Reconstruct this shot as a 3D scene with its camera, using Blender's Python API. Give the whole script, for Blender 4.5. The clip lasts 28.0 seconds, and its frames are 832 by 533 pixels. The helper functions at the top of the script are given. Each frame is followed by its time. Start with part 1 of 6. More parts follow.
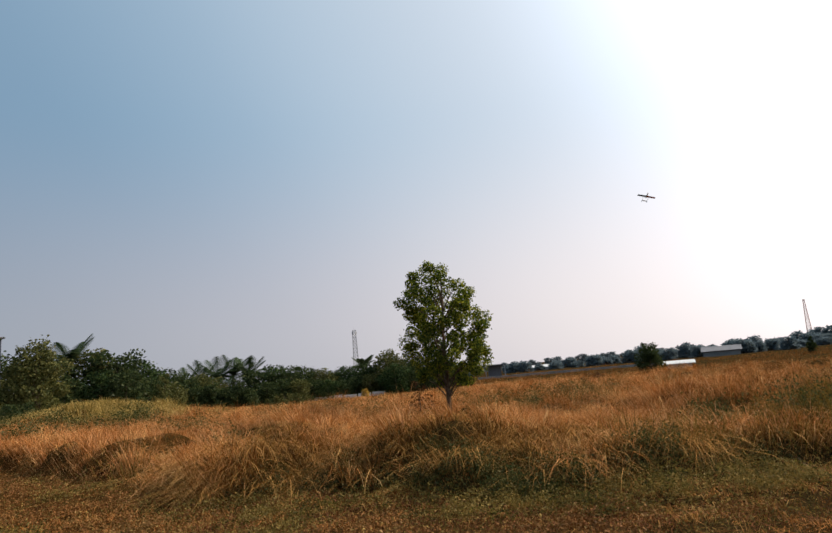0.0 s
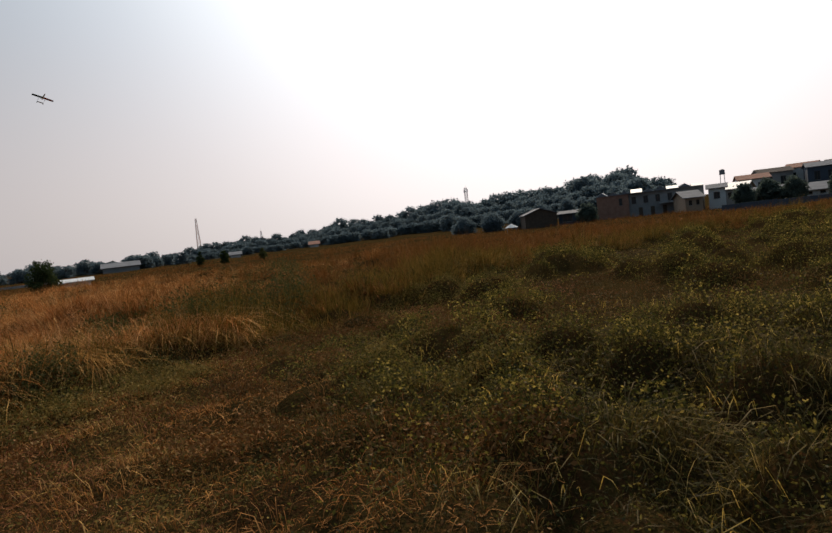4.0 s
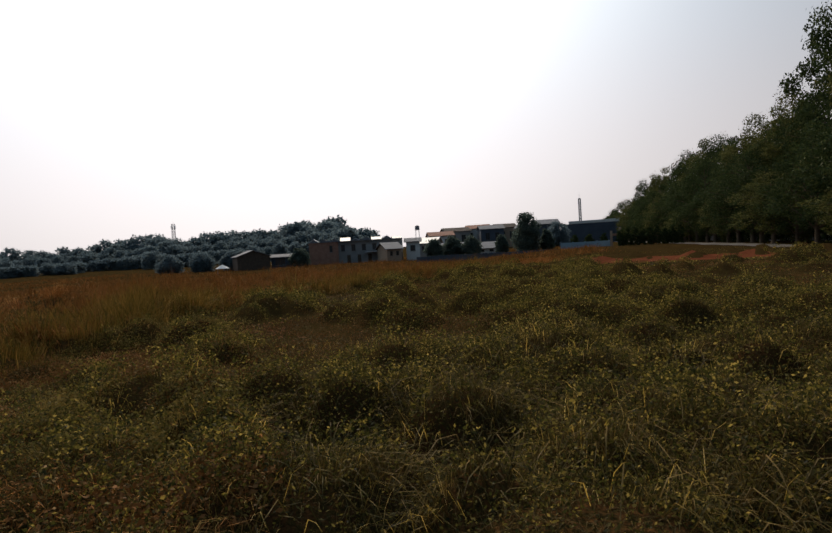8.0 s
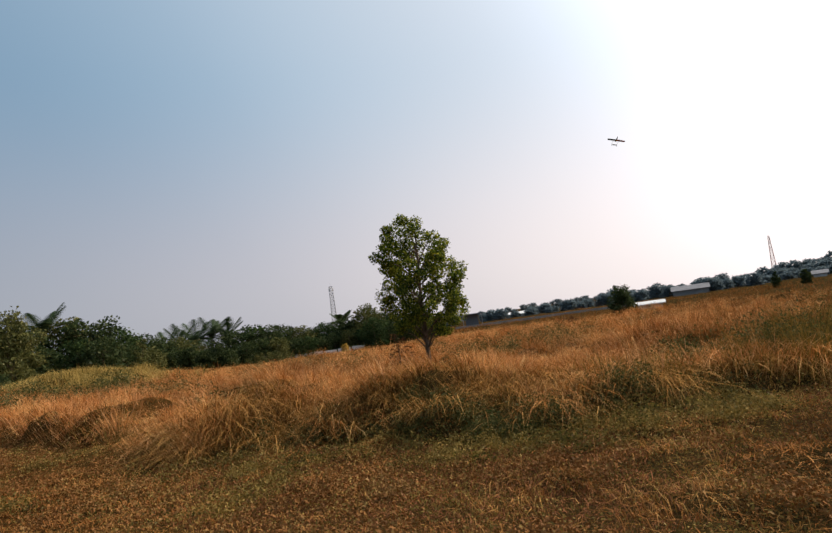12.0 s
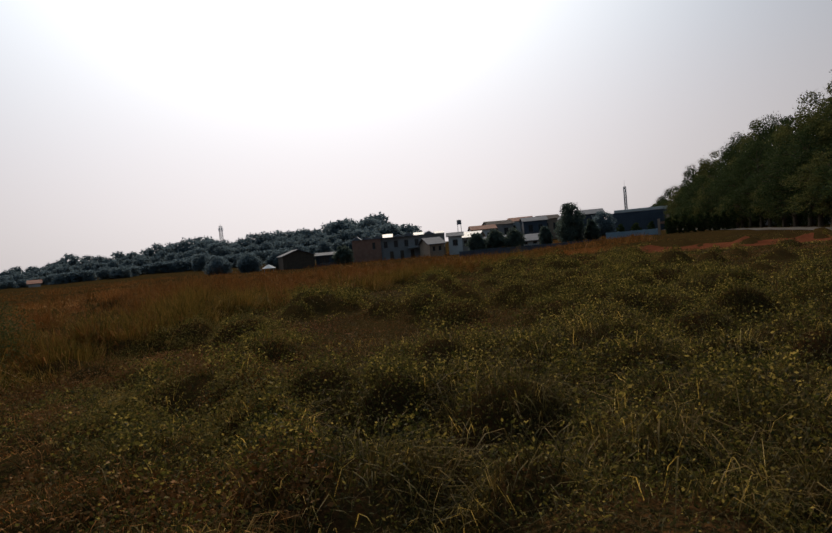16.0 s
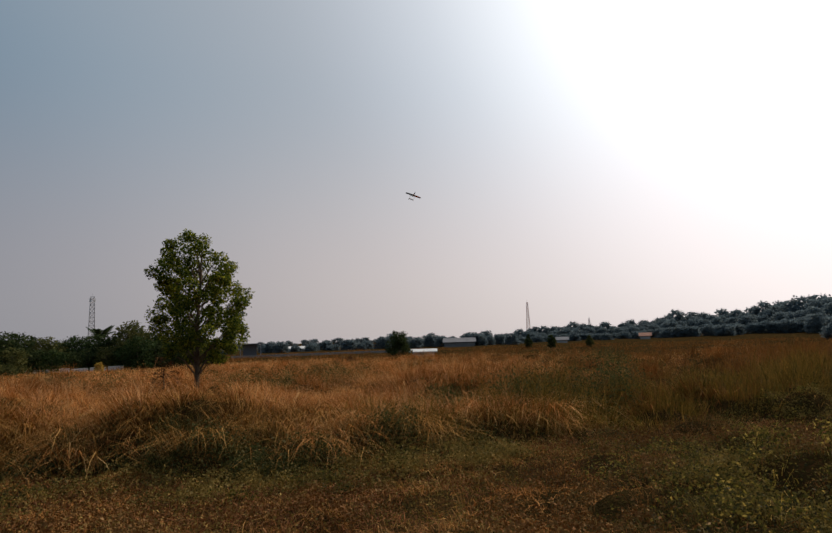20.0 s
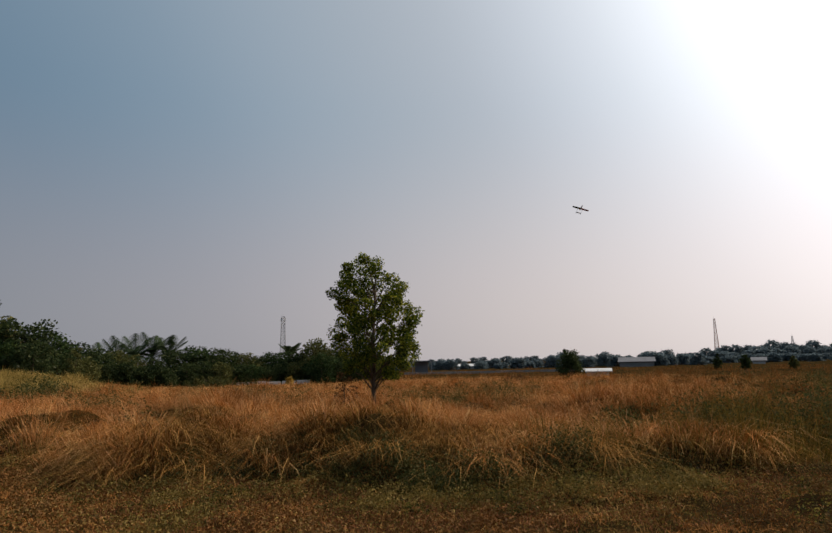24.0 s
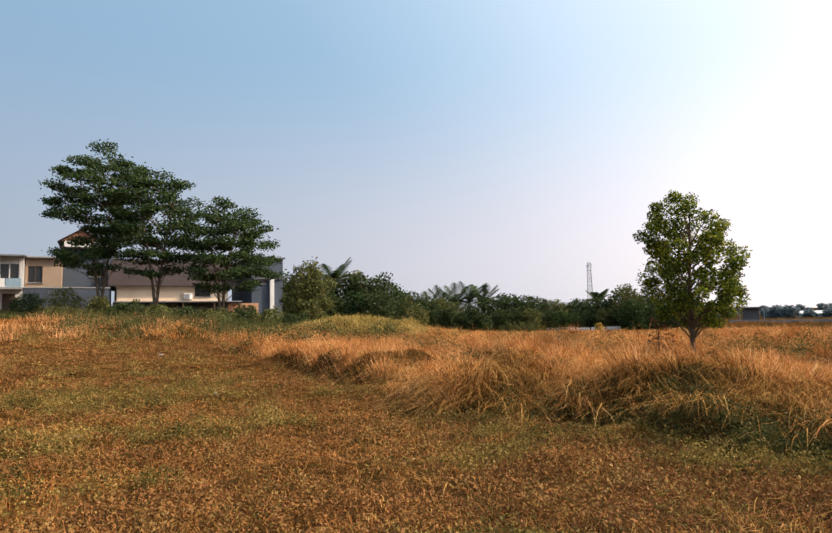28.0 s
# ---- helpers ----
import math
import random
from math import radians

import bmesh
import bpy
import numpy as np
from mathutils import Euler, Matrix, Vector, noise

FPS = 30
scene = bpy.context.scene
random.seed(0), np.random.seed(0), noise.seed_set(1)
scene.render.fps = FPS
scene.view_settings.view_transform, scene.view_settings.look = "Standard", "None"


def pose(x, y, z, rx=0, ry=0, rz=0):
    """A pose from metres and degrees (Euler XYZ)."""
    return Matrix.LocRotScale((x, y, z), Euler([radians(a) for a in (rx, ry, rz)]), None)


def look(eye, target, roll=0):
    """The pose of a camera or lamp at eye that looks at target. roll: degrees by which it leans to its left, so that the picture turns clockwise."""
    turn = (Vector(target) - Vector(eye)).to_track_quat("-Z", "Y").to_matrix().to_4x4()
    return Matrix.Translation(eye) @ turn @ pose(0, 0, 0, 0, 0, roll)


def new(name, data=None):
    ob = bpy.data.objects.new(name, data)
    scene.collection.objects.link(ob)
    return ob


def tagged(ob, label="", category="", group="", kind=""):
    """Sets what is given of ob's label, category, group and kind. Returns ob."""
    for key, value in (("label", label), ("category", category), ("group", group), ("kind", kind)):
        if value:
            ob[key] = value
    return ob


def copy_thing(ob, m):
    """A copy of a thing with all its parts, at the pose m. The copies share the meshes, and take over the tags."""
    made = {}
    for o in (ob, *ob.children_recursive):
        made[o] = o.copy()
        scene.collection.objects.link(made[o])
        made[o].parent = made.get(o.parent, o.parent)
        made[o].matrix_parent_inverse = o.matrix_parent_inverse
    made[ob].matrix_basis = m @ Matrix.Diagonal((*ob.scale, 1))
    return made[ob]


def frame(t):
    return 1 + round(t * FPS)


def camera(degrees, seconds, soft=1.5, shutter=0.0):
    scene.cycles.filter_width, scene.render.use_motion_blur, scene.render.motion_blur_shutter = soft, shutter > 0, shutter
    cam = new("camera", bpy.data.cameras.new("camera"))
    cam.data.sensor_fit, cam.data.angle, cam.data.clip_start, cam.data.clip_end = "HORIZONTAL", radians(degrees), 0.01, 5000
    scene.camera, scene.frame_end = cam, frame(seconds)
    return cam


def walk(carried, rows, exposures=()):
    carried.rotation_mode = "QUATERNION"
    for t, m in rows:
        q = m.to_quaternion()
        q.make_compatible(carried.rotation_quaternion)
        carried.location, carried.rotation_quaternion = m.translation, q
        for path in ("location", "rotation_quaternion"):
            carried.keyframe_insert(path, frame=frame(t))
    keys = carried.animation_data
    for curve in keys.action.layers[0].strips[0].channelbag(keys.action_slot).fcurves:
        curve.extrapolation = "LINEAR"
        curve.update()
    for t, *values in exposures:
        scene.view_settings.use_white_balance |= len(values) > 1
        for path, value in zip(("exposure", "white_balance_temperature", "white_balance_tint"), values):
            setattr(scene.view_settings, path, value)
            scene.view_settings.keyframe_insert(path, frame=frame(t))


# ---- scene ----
# ---- camera ----
# a pilot stands in the field and turns on the spot: seconds and the turn in degrees
EYE = 1.65
ROWS = (
    (0, 100.05, 4.97, 2.33), (0.5, 102.16, 3.98, 1.07), (1, 103.35, 3.60, 1.82),
    (1.5, 102.43, 3.86, 1.71), (2, 97.95, 4.90, -3.70), (2.5, 92.73, 5.69, -14.14),
    (3, 89.16, 6.54, -25.80), (3.5, 86.71, 7.56, -39.63), (4, 86.40, 6.46, -50.92),
    (4.5, 86.08, 5.66, -60.81), (6.5, 88.25, 1.97, -86.85), (7, 88.70, 2.95, -89.49),
    (7.5, 88.88, 2.64, -87.92), (8, 88.17, 3.34, -77.88), (8.1, 87.91, 3.26, -75.08),
    (8.7, 92.28, 6.80, -26.62), (9, 94.90, 6.29, -6.28), (9.5, 97.38, 5.26, 11.03),
    (10, 97.42, 5.54, 15.04), (10.5, 97.24, 6.07, 14.89), (11, 96.98, 6.92, 11.17),
    (11.5, 96.32, 7.14, 6.35), (13.5, 89.40, 10.37, -25.93), (14, 88.15, 10.23, -36.37),
    (14.5, 87.41, 9.03, -47.44), (15, 87.34, 8.66, -56.81), (15.5, 87.58, 7.28, -64.44),
    (16, 87.99, 5.04, -73.83), (16.5, 91.24, 4.12, -79.36), (17, 97.83, 5.58, -80.02),
    (17.4, 103.06, 8.14, -70.18), (17.7, 106.01, 5.61, -46.08), (17.9, 104.44, 3.70, -33.72),
    (18, 103.34, 1.57, -25.95), (18.5, 96.70, 1.30, -17.15), (19, 93.94, 2.41, -19.24),
    (19.5, 95.08, 2.03, -20.19), (20, 96.93, 1.89, -20.40), (20.5, 100.61, 1.52, -18.34),
    (21, 104.19, 1.00, -16.04), (21.5, 106.29, 1.10, -13.60), (23.5, 101.21, 1.37, -6.57),
    (24, 99.06, 1.27, -4.53), (24.5, 97.00, 0.52, 2.82), (25, 95.51, 0.41, 9.67),
    (25.5, 94.09, -0.14, 18.44), (26, 94.31, -0.38, 25.39), (26.5, 95.15, 0.06, 29.89),
    (27, 95.18, 0.20, 30.39), (27.5, 94.89, 0.47, 29.31), (28, 94.60, 1.08, 24.07),
)

EXPOSURES = ((0, -0.2, 6600, 11), (1, -0.65, 6950, 14), (2, -0.8, 6950, 14), (3, -0.85, 6800, 12), (4, -0.9, 6700, 11), (7, -0.95, 6550, 10), (8, -0.95, 6550, 10), (8.5, -1.0, 6550, 10), (9, -0.9, 6550, 10), (10, -0.1, 6700, 12), (11, -0.1, 6700, 12), (14, -0.75, 6700, 12), (15, -1.15, 6600, 11), (16, -1.2, 6550, 11), (17, -1.45, 6600, 11), (18, -1.55, 6700, 11), (19, -0.75, 6750, 12), (20, -0.95, 6750, 12), (21, -1.1, 6750, 13), (24, -0.8, 6750, 12), (25, -0.38, 6650, 11), (26, 0.3, 6750, 13), (27, 0.42, 6750, 13), (28, 0.4, 6750, 13))
cam = camera(69.50, 28.0, soft=1.5)
walk(cam, [(t, pose(0, 0, EYE, a, b, c)) for t, a, b, c in ROWS], EXPOSURES)

# ---- world and sun ----
SUN_AZ, SUN_EL = 66.0, 34.0
world = bpy.data.worlds.new("sky")
scene.world = world
world.use_nodes = True
wn = world.node_tree.nodes
sky = wn.new("ShaderNodeTexSky")
sky.sky_type, sky.sun_disc = "NISHITA", False
sky.sun_elevation, sky.sun_rotation = radians(SUN_EL), radians(SUN_AZ)
sky.air_density, sky.dust_density, sky.ozone_density, sky.altitude = 1.0, 1.3, 1.0, 0
# dry-season haze hides most of the clear sky: it glows round the sun, pinkish low down, blue high up and away from the sun
SUN_WAY = (math.sin(radians(SUN_AZ)) * math.cos(radians(SUN_EL)), math.cos(radians(SUN_AZ)) * math.cos(radians(SUN_EL)), math.sin(radians(SUN_EL)))
LOW_HAZE = ((0.0, (0.055, 0.07, 0.0925)), (0.3, (0.0725, 0.0875, 0.1075)), (0.47, (0.105, 0.1125, 0.13)), (0.60, (0.14, 0.1425, 0.16)), (0.70, (0.193, 0.185, 0.195)), (0.80, (0.262, 0.243, 0.244)), (0.88, (0.345, 0.325, 0.33)), (0.95, (0.56, 0.53, 0.54)), (1.0, (0.6, 0.575, 0.5875)))
HIGH_HAZE = ((0.0, (0.0425, 0.0725, 0.1075)), (0.38, (0.05375, 0.0875, 0.125)), (0.55, (0.05875, 0.0975, 0.1375)), (0.66, (0.0925, 0.1325, 0.1725)), (0.75, (0.14, 0.175, 0.21)), (0.83, (0.177, 0.203, 0.232)), (0.90, (0.277, 0.31, 0.35)), (0.96, (0.55, 0.5875, 0.625)), (1.0, (1, 1, 1)))
wl = world.node_tree.links
wc, wx3, wr = wn.new("ShaderNodeTexCoord"), wn.new("ShaderNodeSeparateXYZ"), wn.new("ShaderNodeMapRange")
wd, wm = wn.new("ShaderNodeVectorMath"), wn.new("ShaderNodeMapRange")
wd.operation, wd.inputs[1].default_value = "DOT_PRODUCT", SUN_WAY
wm.inputs[1].default_value, wm.inputs[2].default_value = -1, 1
wr.interpolation_type = "SMOOTHSTEP"
wr.inputs[1].default_value, wr.inputs[2].default_value = 0.06, 0.42
wl.new(wc.outputs["Generated"], wx3.inputs[0])
wl.new(wc.outputs["Generated"], wd.inputs[0])
wl.new(wx3.outputs[2], wr.inputs[0])
wl.new(wd.outputs["Value"], wm.inputs[0])
haze = wn.new("ShaderNodeMix")
haze.data_type = "RGBA"
wl.new(wr.outputs[0], haze.inputs[0])
for slot, stops in ((6, LOW_HAZE), (7, HIGH_HAZE)):
    ramp = wn.new("ShaderNodeValToRGB")
    ramp.color_ramp.interpolation = "B_SPLINE"
    for i, (p, c) in enumerate(stops):
        e = ramp.color_ramp.elements[i] if i < 2 else ramp.color_ramp.elements.new(p)
        e.position, e.color = p, (*c, 1)
    wl.new(wm.outputs[0], ramp.inputs[0])
    wl.new(ramp.outputs[0], haze.inputs[slot])
glow, veil = wn.new("ShaderNodeVectorMath"), wn.new("ShaderNodeMix")
glow.operation, glow.inputs["Scale"].default_value = "SCALE", 34.4
veil.data_type, veil.inputs[0].default_value = "RGBA", 0.94
wl.new(haze.outputs[2], glow.inputs[0])
wl.new(sky.outputs[0], veil.inputs[6])
wl.new(glow.outputs[0], veil.inputs[7])
wn["Background"].inputs[1].default_value = 0.12
wl.new(veil.outputs[2], wn["Background"].inputs[0])
sun = new("sun", bpy.data.lights.new("sun", "SUN"))
sun.data.energy, sun.data.angle, sun.data.color = 3.7, radians(0.6), (1.0, 0.82, 0.61)
sa, se = radians(SUN_AZ), radians(SUN_EL)
sun.matrix_world = look((math.sin(sa) * 50, math.cos(sa) * 50, 50 * math.tan(se)), (0, 0, 0))


# ---- materials ----
def ramp_node(nt, stops):
    r = nt.nodes.new("ShaderNodeValToRGB")
    els = r.color_ramp.elements
    while len(els) < len(stops):
        els.new(0.5)
    for e, (p, c) in zip(els, stops):
        e.position, e.color = p, (*c, 1)
    return r


def surface(name, stops, scale=4.0, fine=40.0, rough=0.85, bump=0.3, metal=0.0, spread=0.35, stretch=(1, 1, 1), dist=0.02):
    """A matt or glossy surface whose colour wanders through stops at two scales of noise, with fine relief."""
    m = bpy.data.materials.new(name)
    m.use_nodes = True
    nt = m.node_tree
    b = nt.nodes["Principled BSDF"]
    co = nt.nodes.new("ShaderNodeTexCoord")
    mp = nt.nodes.new("ShaderNodeMapping")
    mp.inputs["Scale"].default_value = stretch
    nt.links.new(co.outputs["Object"], mp.inputs[0])
    n1, n2 = nt.nodes.new("ShaderNodeTexNoise"), nt.nodes.new("ShaderNodeTexNoise")
    for n, s in ((n1, scale), (n2, fine)):
        n.inputs["Scale"].default_value, n.inputs["Detail"].default_value = s, 6
        nt.links.new(mp.outputs[0], n.inputs["Vector"])
    mix = nt.nodes.new("ShaderNodeMix")
    mix.inputs[0].default_value = spread
    nt.links.new(n1.outputs[0], mix.inputs[2])
    nt.links.new(n2.outputs[0], mix.inputs[3])
    r = ramp_node(nt, stops)
    nt.links.new(mix.outputs[0], r.inputs[0])
    nt.links.new(r.outputs[0], b.inputs["Base Color"])
    b.inputs["Roughness"].default_value, b.inputs["Metallic"].default_value = rough, metal
    b.inputs["Specular IOR Level"].default_value = 0.0 if rough > 0.92 else 0.3
    bp = nt.nodes.new("ShaderNodeBump")
    bp.inputs["Strength"].default_value, bp.inputs["Distance"].default_value = bump, dist
    nt.links.new(n2.outputs[0], bp.inputs["Height"])
    nt.links.new(bp.outputs[0], b.inputs["Normal"])
    return m


def foliage(name, stops, trans=0.35, patch=0.25, gloss=0.008, spread=0.55):
    """Thin leaves or blades: each one its own shade, with patches of growth over them; light comes through."""
    m = bpy.data.materials.new(name)
    m.use_nodes = True
    nt = m.node_tree
    nt.nodes.remove(nt.nodes["Principled BSDF"])
    out = nt.nodes["Material Output"]
    geo = nt.nodes.new("ShaderNodeNewGeometry")
    co = nt.nodes.new("ShaderNodeTexCoord")
    no = nt.nodes.new("ShaderNodeTexNoise")
    no.inputs["Scale"].default_value, no.inputs["Detail"].default_value = patch, 4
    nt.links.new(co.outputs["Object"], no.inputs["Vector"])
    mix = nt.nodes.new("ShaderNodeMix")
    mix.inputs[0].default_value = spread
    nt.links.new(no.outputs[0], mix.inputs[2])
    nt.links.new(geo.outputs["Random Per Island"], mix.inputs[3])
    r = ramp_node(nt, stops)
    nt.links.new(mix.outputs[0], r.inputs[0])
    d, tr, gl = (nt.nodes.new("ShaderNodeBsdf" + k) for k in ("Diffuse", "Translucent", "Glossy"))
    gl.inputs["Roughness"].default_value = 0.45
    m1, m2 = nt.nodes.new("ShaderNodeMixShader"), nt.nodes.new("ShaderNodeMixShader")
    m1.inputs[0].default_value, m2.inputs[0].default_value = trans, gloss
    nt.links.new(r.outputs[0], d.inputs[0])
    nt.links.new(r.outputs[0], tr.inputs[0])
    nt.links.new(d.outputs[0], m1.inputs[1])
    nt.links.new(tr.outputs[0], m1.inputs[2])
    nt.links.new(m1.outputs[0], m2.inputs[1])
    nt.links.new(gl.outputs[0], m2.inputs[2])
    nt.links.new(m2.outputs[0], out.inputs["Surface"])
    return m


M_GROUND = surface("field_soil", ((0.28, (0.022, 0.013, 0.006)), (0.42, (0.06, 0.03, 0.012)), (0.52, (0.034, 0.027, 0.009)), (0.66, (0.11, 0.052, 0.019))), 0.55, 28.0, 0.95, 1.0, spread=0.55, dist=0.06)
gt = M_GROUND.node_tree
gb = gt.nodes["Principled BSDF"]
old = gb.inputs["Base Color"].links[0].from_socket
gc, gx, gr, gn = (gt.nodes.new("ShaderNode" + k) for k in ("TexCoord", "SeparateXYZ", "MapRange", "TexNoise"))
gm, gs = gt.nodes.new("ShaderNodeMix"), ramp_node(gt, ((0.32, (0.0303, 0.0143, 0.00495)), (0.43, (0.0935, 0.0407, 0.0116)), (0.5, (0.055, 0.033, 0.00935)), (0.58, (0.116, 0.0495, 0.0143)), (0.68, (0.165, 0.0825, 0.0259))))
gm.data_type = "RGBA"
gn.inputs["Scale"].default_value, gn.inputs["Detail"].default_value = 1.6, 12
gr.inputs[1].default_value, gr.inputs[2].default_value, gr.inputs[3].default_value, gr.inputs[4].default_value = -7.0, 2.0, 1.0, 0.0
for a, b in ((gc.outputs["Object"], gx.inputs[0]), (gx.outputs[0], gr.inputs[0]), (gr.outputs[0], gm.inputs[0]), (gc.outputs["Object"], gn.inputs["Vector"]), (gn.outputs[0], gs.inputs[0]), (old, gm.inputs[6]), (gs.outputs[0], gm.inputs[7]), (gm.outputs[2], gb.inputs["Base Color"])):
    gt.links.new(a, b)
M_REDSOIL = surface("red_soil", ((0.3, (0.10, 0.03, 0.015)), (0.7, (0.18, 0.06, 0.028))), 0.8, 8.0, 0.95, 0.5, dist=0.05)
M_ROAD = surface("worn_concrete", ((0.3, (0.11, 0.10, 0.09)), (0.7, (0.20, 0.18, 0.16))), 0.5, 12.0, 0.95, 0.3)
M_DRY = foliage("dry_grass", ((0.36, (0.187, 0.0674, 0.0182)), (0.45, (0.439, 0.165, 0.0416)), (0.53, (0.659, 0.268, 0.0749)), (0.64, (0.8, 0.475, 0.181))), 0.12, 1.5, spread=0.2)
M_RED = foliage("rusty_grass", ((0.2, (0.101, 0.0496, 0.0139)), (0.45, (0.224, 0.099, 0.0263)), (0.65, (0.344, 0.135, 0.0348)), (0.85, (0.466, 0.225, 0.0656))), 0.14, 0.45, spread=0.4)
M_PALE = foliage("pale_grass_head", ((0.2, (0.386, 0.171, 0.055)), (0.5, (0.602, 0.284, 0.104)), (0.85, (0.795, 0.432, 0.196))), 0.15, 0.5)
M_GREENG = foliage("green_grass", ((0.15, (0.0331, 0.0306, 0.00928)), (0.5, (0.0937, 0.0719, 0.0186)), (0.85, (0.243, 0.152, 0.039))), 0.25, 0.9)
M_BROWN = foliage("brown_stubble", ((0.2, (0.11, 0.0446, 0.0196)), (0.5, (0.274, 0.102, 0.0392)), (0.85, (0.474, 0.203, 0.0871))), 0.1, 0.6, spread=0.5)
M_STAND = foliage("standing_olive_grass", ((0.25, (0.055, 0.05, 0.011)), (0.45, (0.143, 0.105, 0.0204)), (0.6, (0.264, 0.15, 0.0298)), (0.8, (0.462, 0.26, 0.0595))), 0.2, 0.9, spread=0.5)
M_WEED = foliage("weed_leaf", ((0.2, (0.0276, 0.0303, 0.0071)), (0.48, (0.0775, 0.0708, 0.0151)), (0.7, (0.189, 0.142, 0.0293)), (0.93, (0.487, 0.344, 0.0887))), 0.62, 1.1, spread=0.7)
M_WEED_D = foliage("dry_weed_leaf", ((0.25, (0.0957, 0.05, 0.0176)), (0.40, (0.191, 0.0905, 0.028)), (0.50, (0.274, 0.117, 0.0378)), (0.60, (0.216, 0.124, 0.0378)), (0.8, (0.407, 0.224, 0.0836))), 0.06, 1.1, spread=0.2)
# lighter copy of the weed leaf, coloured as if sunlit
M_WEED_G = foliage("lit_weed_leaf", ((0.25, (0.0734, 0.0632, 0.0184)), (0.45, (0.179, 0.131, 0.0347)), (0.6, (0.293, 0.194, 0.051)), (0.8, (0.544, 0.361, 0.112))), 0.2, 1.1, spread=0.3)
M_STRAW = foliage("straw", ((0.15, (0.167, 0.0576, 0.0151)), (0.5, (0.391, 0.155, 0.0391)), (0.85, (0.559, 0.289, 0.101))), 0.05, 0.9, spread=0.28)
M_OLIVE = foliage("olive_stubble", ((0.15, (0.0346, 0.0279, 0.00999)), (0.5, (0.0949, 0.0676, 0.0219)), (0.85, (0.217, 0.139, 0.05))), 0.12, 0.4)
M_CLUMP = foliage("bent_grass", ((0.15, (0.0758, 0.0435, 0.0137)), (0.4, (0.217, 0.103, 0.0276)), (0.65, (0.432, 0.207, 0.0504)), (0.92, (0.758, 0.435, 0.139))), 0.1, 0.8, spread=0.7)
M_SCRUB = foliage("scrub", ((0.15, (0.03, 0.04, 0.012)), (0.5, (0.075, 0.085, 0.025)), (0.85, (0.20, 0.16, 0.055))), 0.3, 0.15)
M_MOUND = foliage("mound_grass", ((0.15, (0.20, 0.15, 0.045)), (0.5, (0.46, 0.32, 0.09)), (0.85, (0.66, 0.46, 0.16))), 0.2, 0.5, spread=0.45)
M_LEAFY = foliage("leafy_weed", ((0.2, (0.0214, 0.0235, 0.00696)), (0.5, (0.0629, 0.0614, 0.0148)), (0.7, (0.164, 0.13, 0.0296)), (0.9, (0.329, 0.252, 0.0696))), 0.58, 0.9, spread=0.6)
M_YELLOW = foliage("yellow_blade", ((0.2, (0.30, 0.21, 0.04)), (0.6, (0.62, 0.40, 0.08)), (0.9, (0.82, 0.62, 0.26))), 0.55, 0.5)
M_LEAF = foliage("tree_leaf", ((0.2, (0.024, 0.0451, 0.0099)), (0.5, (0.08, 0.115, 0.0153)), (0.8, (0.352, 0.344, 0.036))), 0.5, 0.6)
M_LEAF_U = foliage("feathery_leaf", ((0.15, (0.018, 0.036, 0.014)), (0.5, (0.04, 0.068, 0.022)), (0.85, (0.09, 0.125, 0.036))), 0.3, 0.4)
M_LEAF_D = foliage("dark_leaf", ((0.15, (0.02, 0.035, 0.014)), (0.5, (0.045, 0.065, 0.022)), (0.85, (0.10, 0.115, 0.04))), 0.3, 0.35)
M_LEAF_O = foliage("olive_leaf", ((0.15, (0.05, 0.06, 0.02)), (0.5, (0.11, 0.115, 0.035)), (0.85, (0.20, 0.18, 0.06))), 0.3, 0.35)
M_LEAF_B = foliage("brown_leaf", ((0.2, (0.10, 0.045, 0.02)), (0.6, (0.20, 0.10, 0.04)), (0.9, (0.28, 0.16, 0.06))), 0.3, 0.4)
# far hill leaves: aerial haze is painted in as a paler, bluer colour
M_FAR = foliage("hazed_hill_leaf", ((0.2, (0.125, 0.169, 0.189)), (0.5, (0.144, 0.19, 0.208)), (0.8, (0.167, 0.213, 0.223))), 0.55, 0.08, gloss=0.0)
# village leaves: colour lifted and greyed to stand for haze
M_HAZED = foliage("hazed_village_leaf", ((0.2, (0.075, 0.10, 0.09)), (0.5, (0.095, 0.125, 0.105)), (0.8, (0.13, 0.155, 0.115))), 0.5, 0.2, gloss=0.0)
M_PALM = foliage("palm_leaf", ((0.15, (0.0234, 0.043, 0.0196)), (0.5, (0.0468, 0.0742, 0.0312)), (0.85, (0.101, 0.125, 0.0546))), 0.3, 0.4)
M_BARK = surface("bark", ((0.3, (0.07, 0.05, 0.035)), (0.7, (0.19, 0.145, 0.10))), 3.0, 25.0, 0.95, 0.8, stretch=(1, 1, 0.3))
M_STEEL = surface("galvanised_steel", ((0.3, (0.30, 0.30, 0.31)), (0.7, (0.46, 0.46, 0.47))), 0.5, 6.0, 0.5, 0.1, 0.6)
M_MAST_RED = surface("faded_red_paint", ((0.3, (0.34, 0.12, 0.09)), (0.7, (0.46, 0.20, 0.16))), 0.5, 6.0, 0.6, 0.1)


# ---- mesh helpers ----
rng = np.random.default_rng(7)


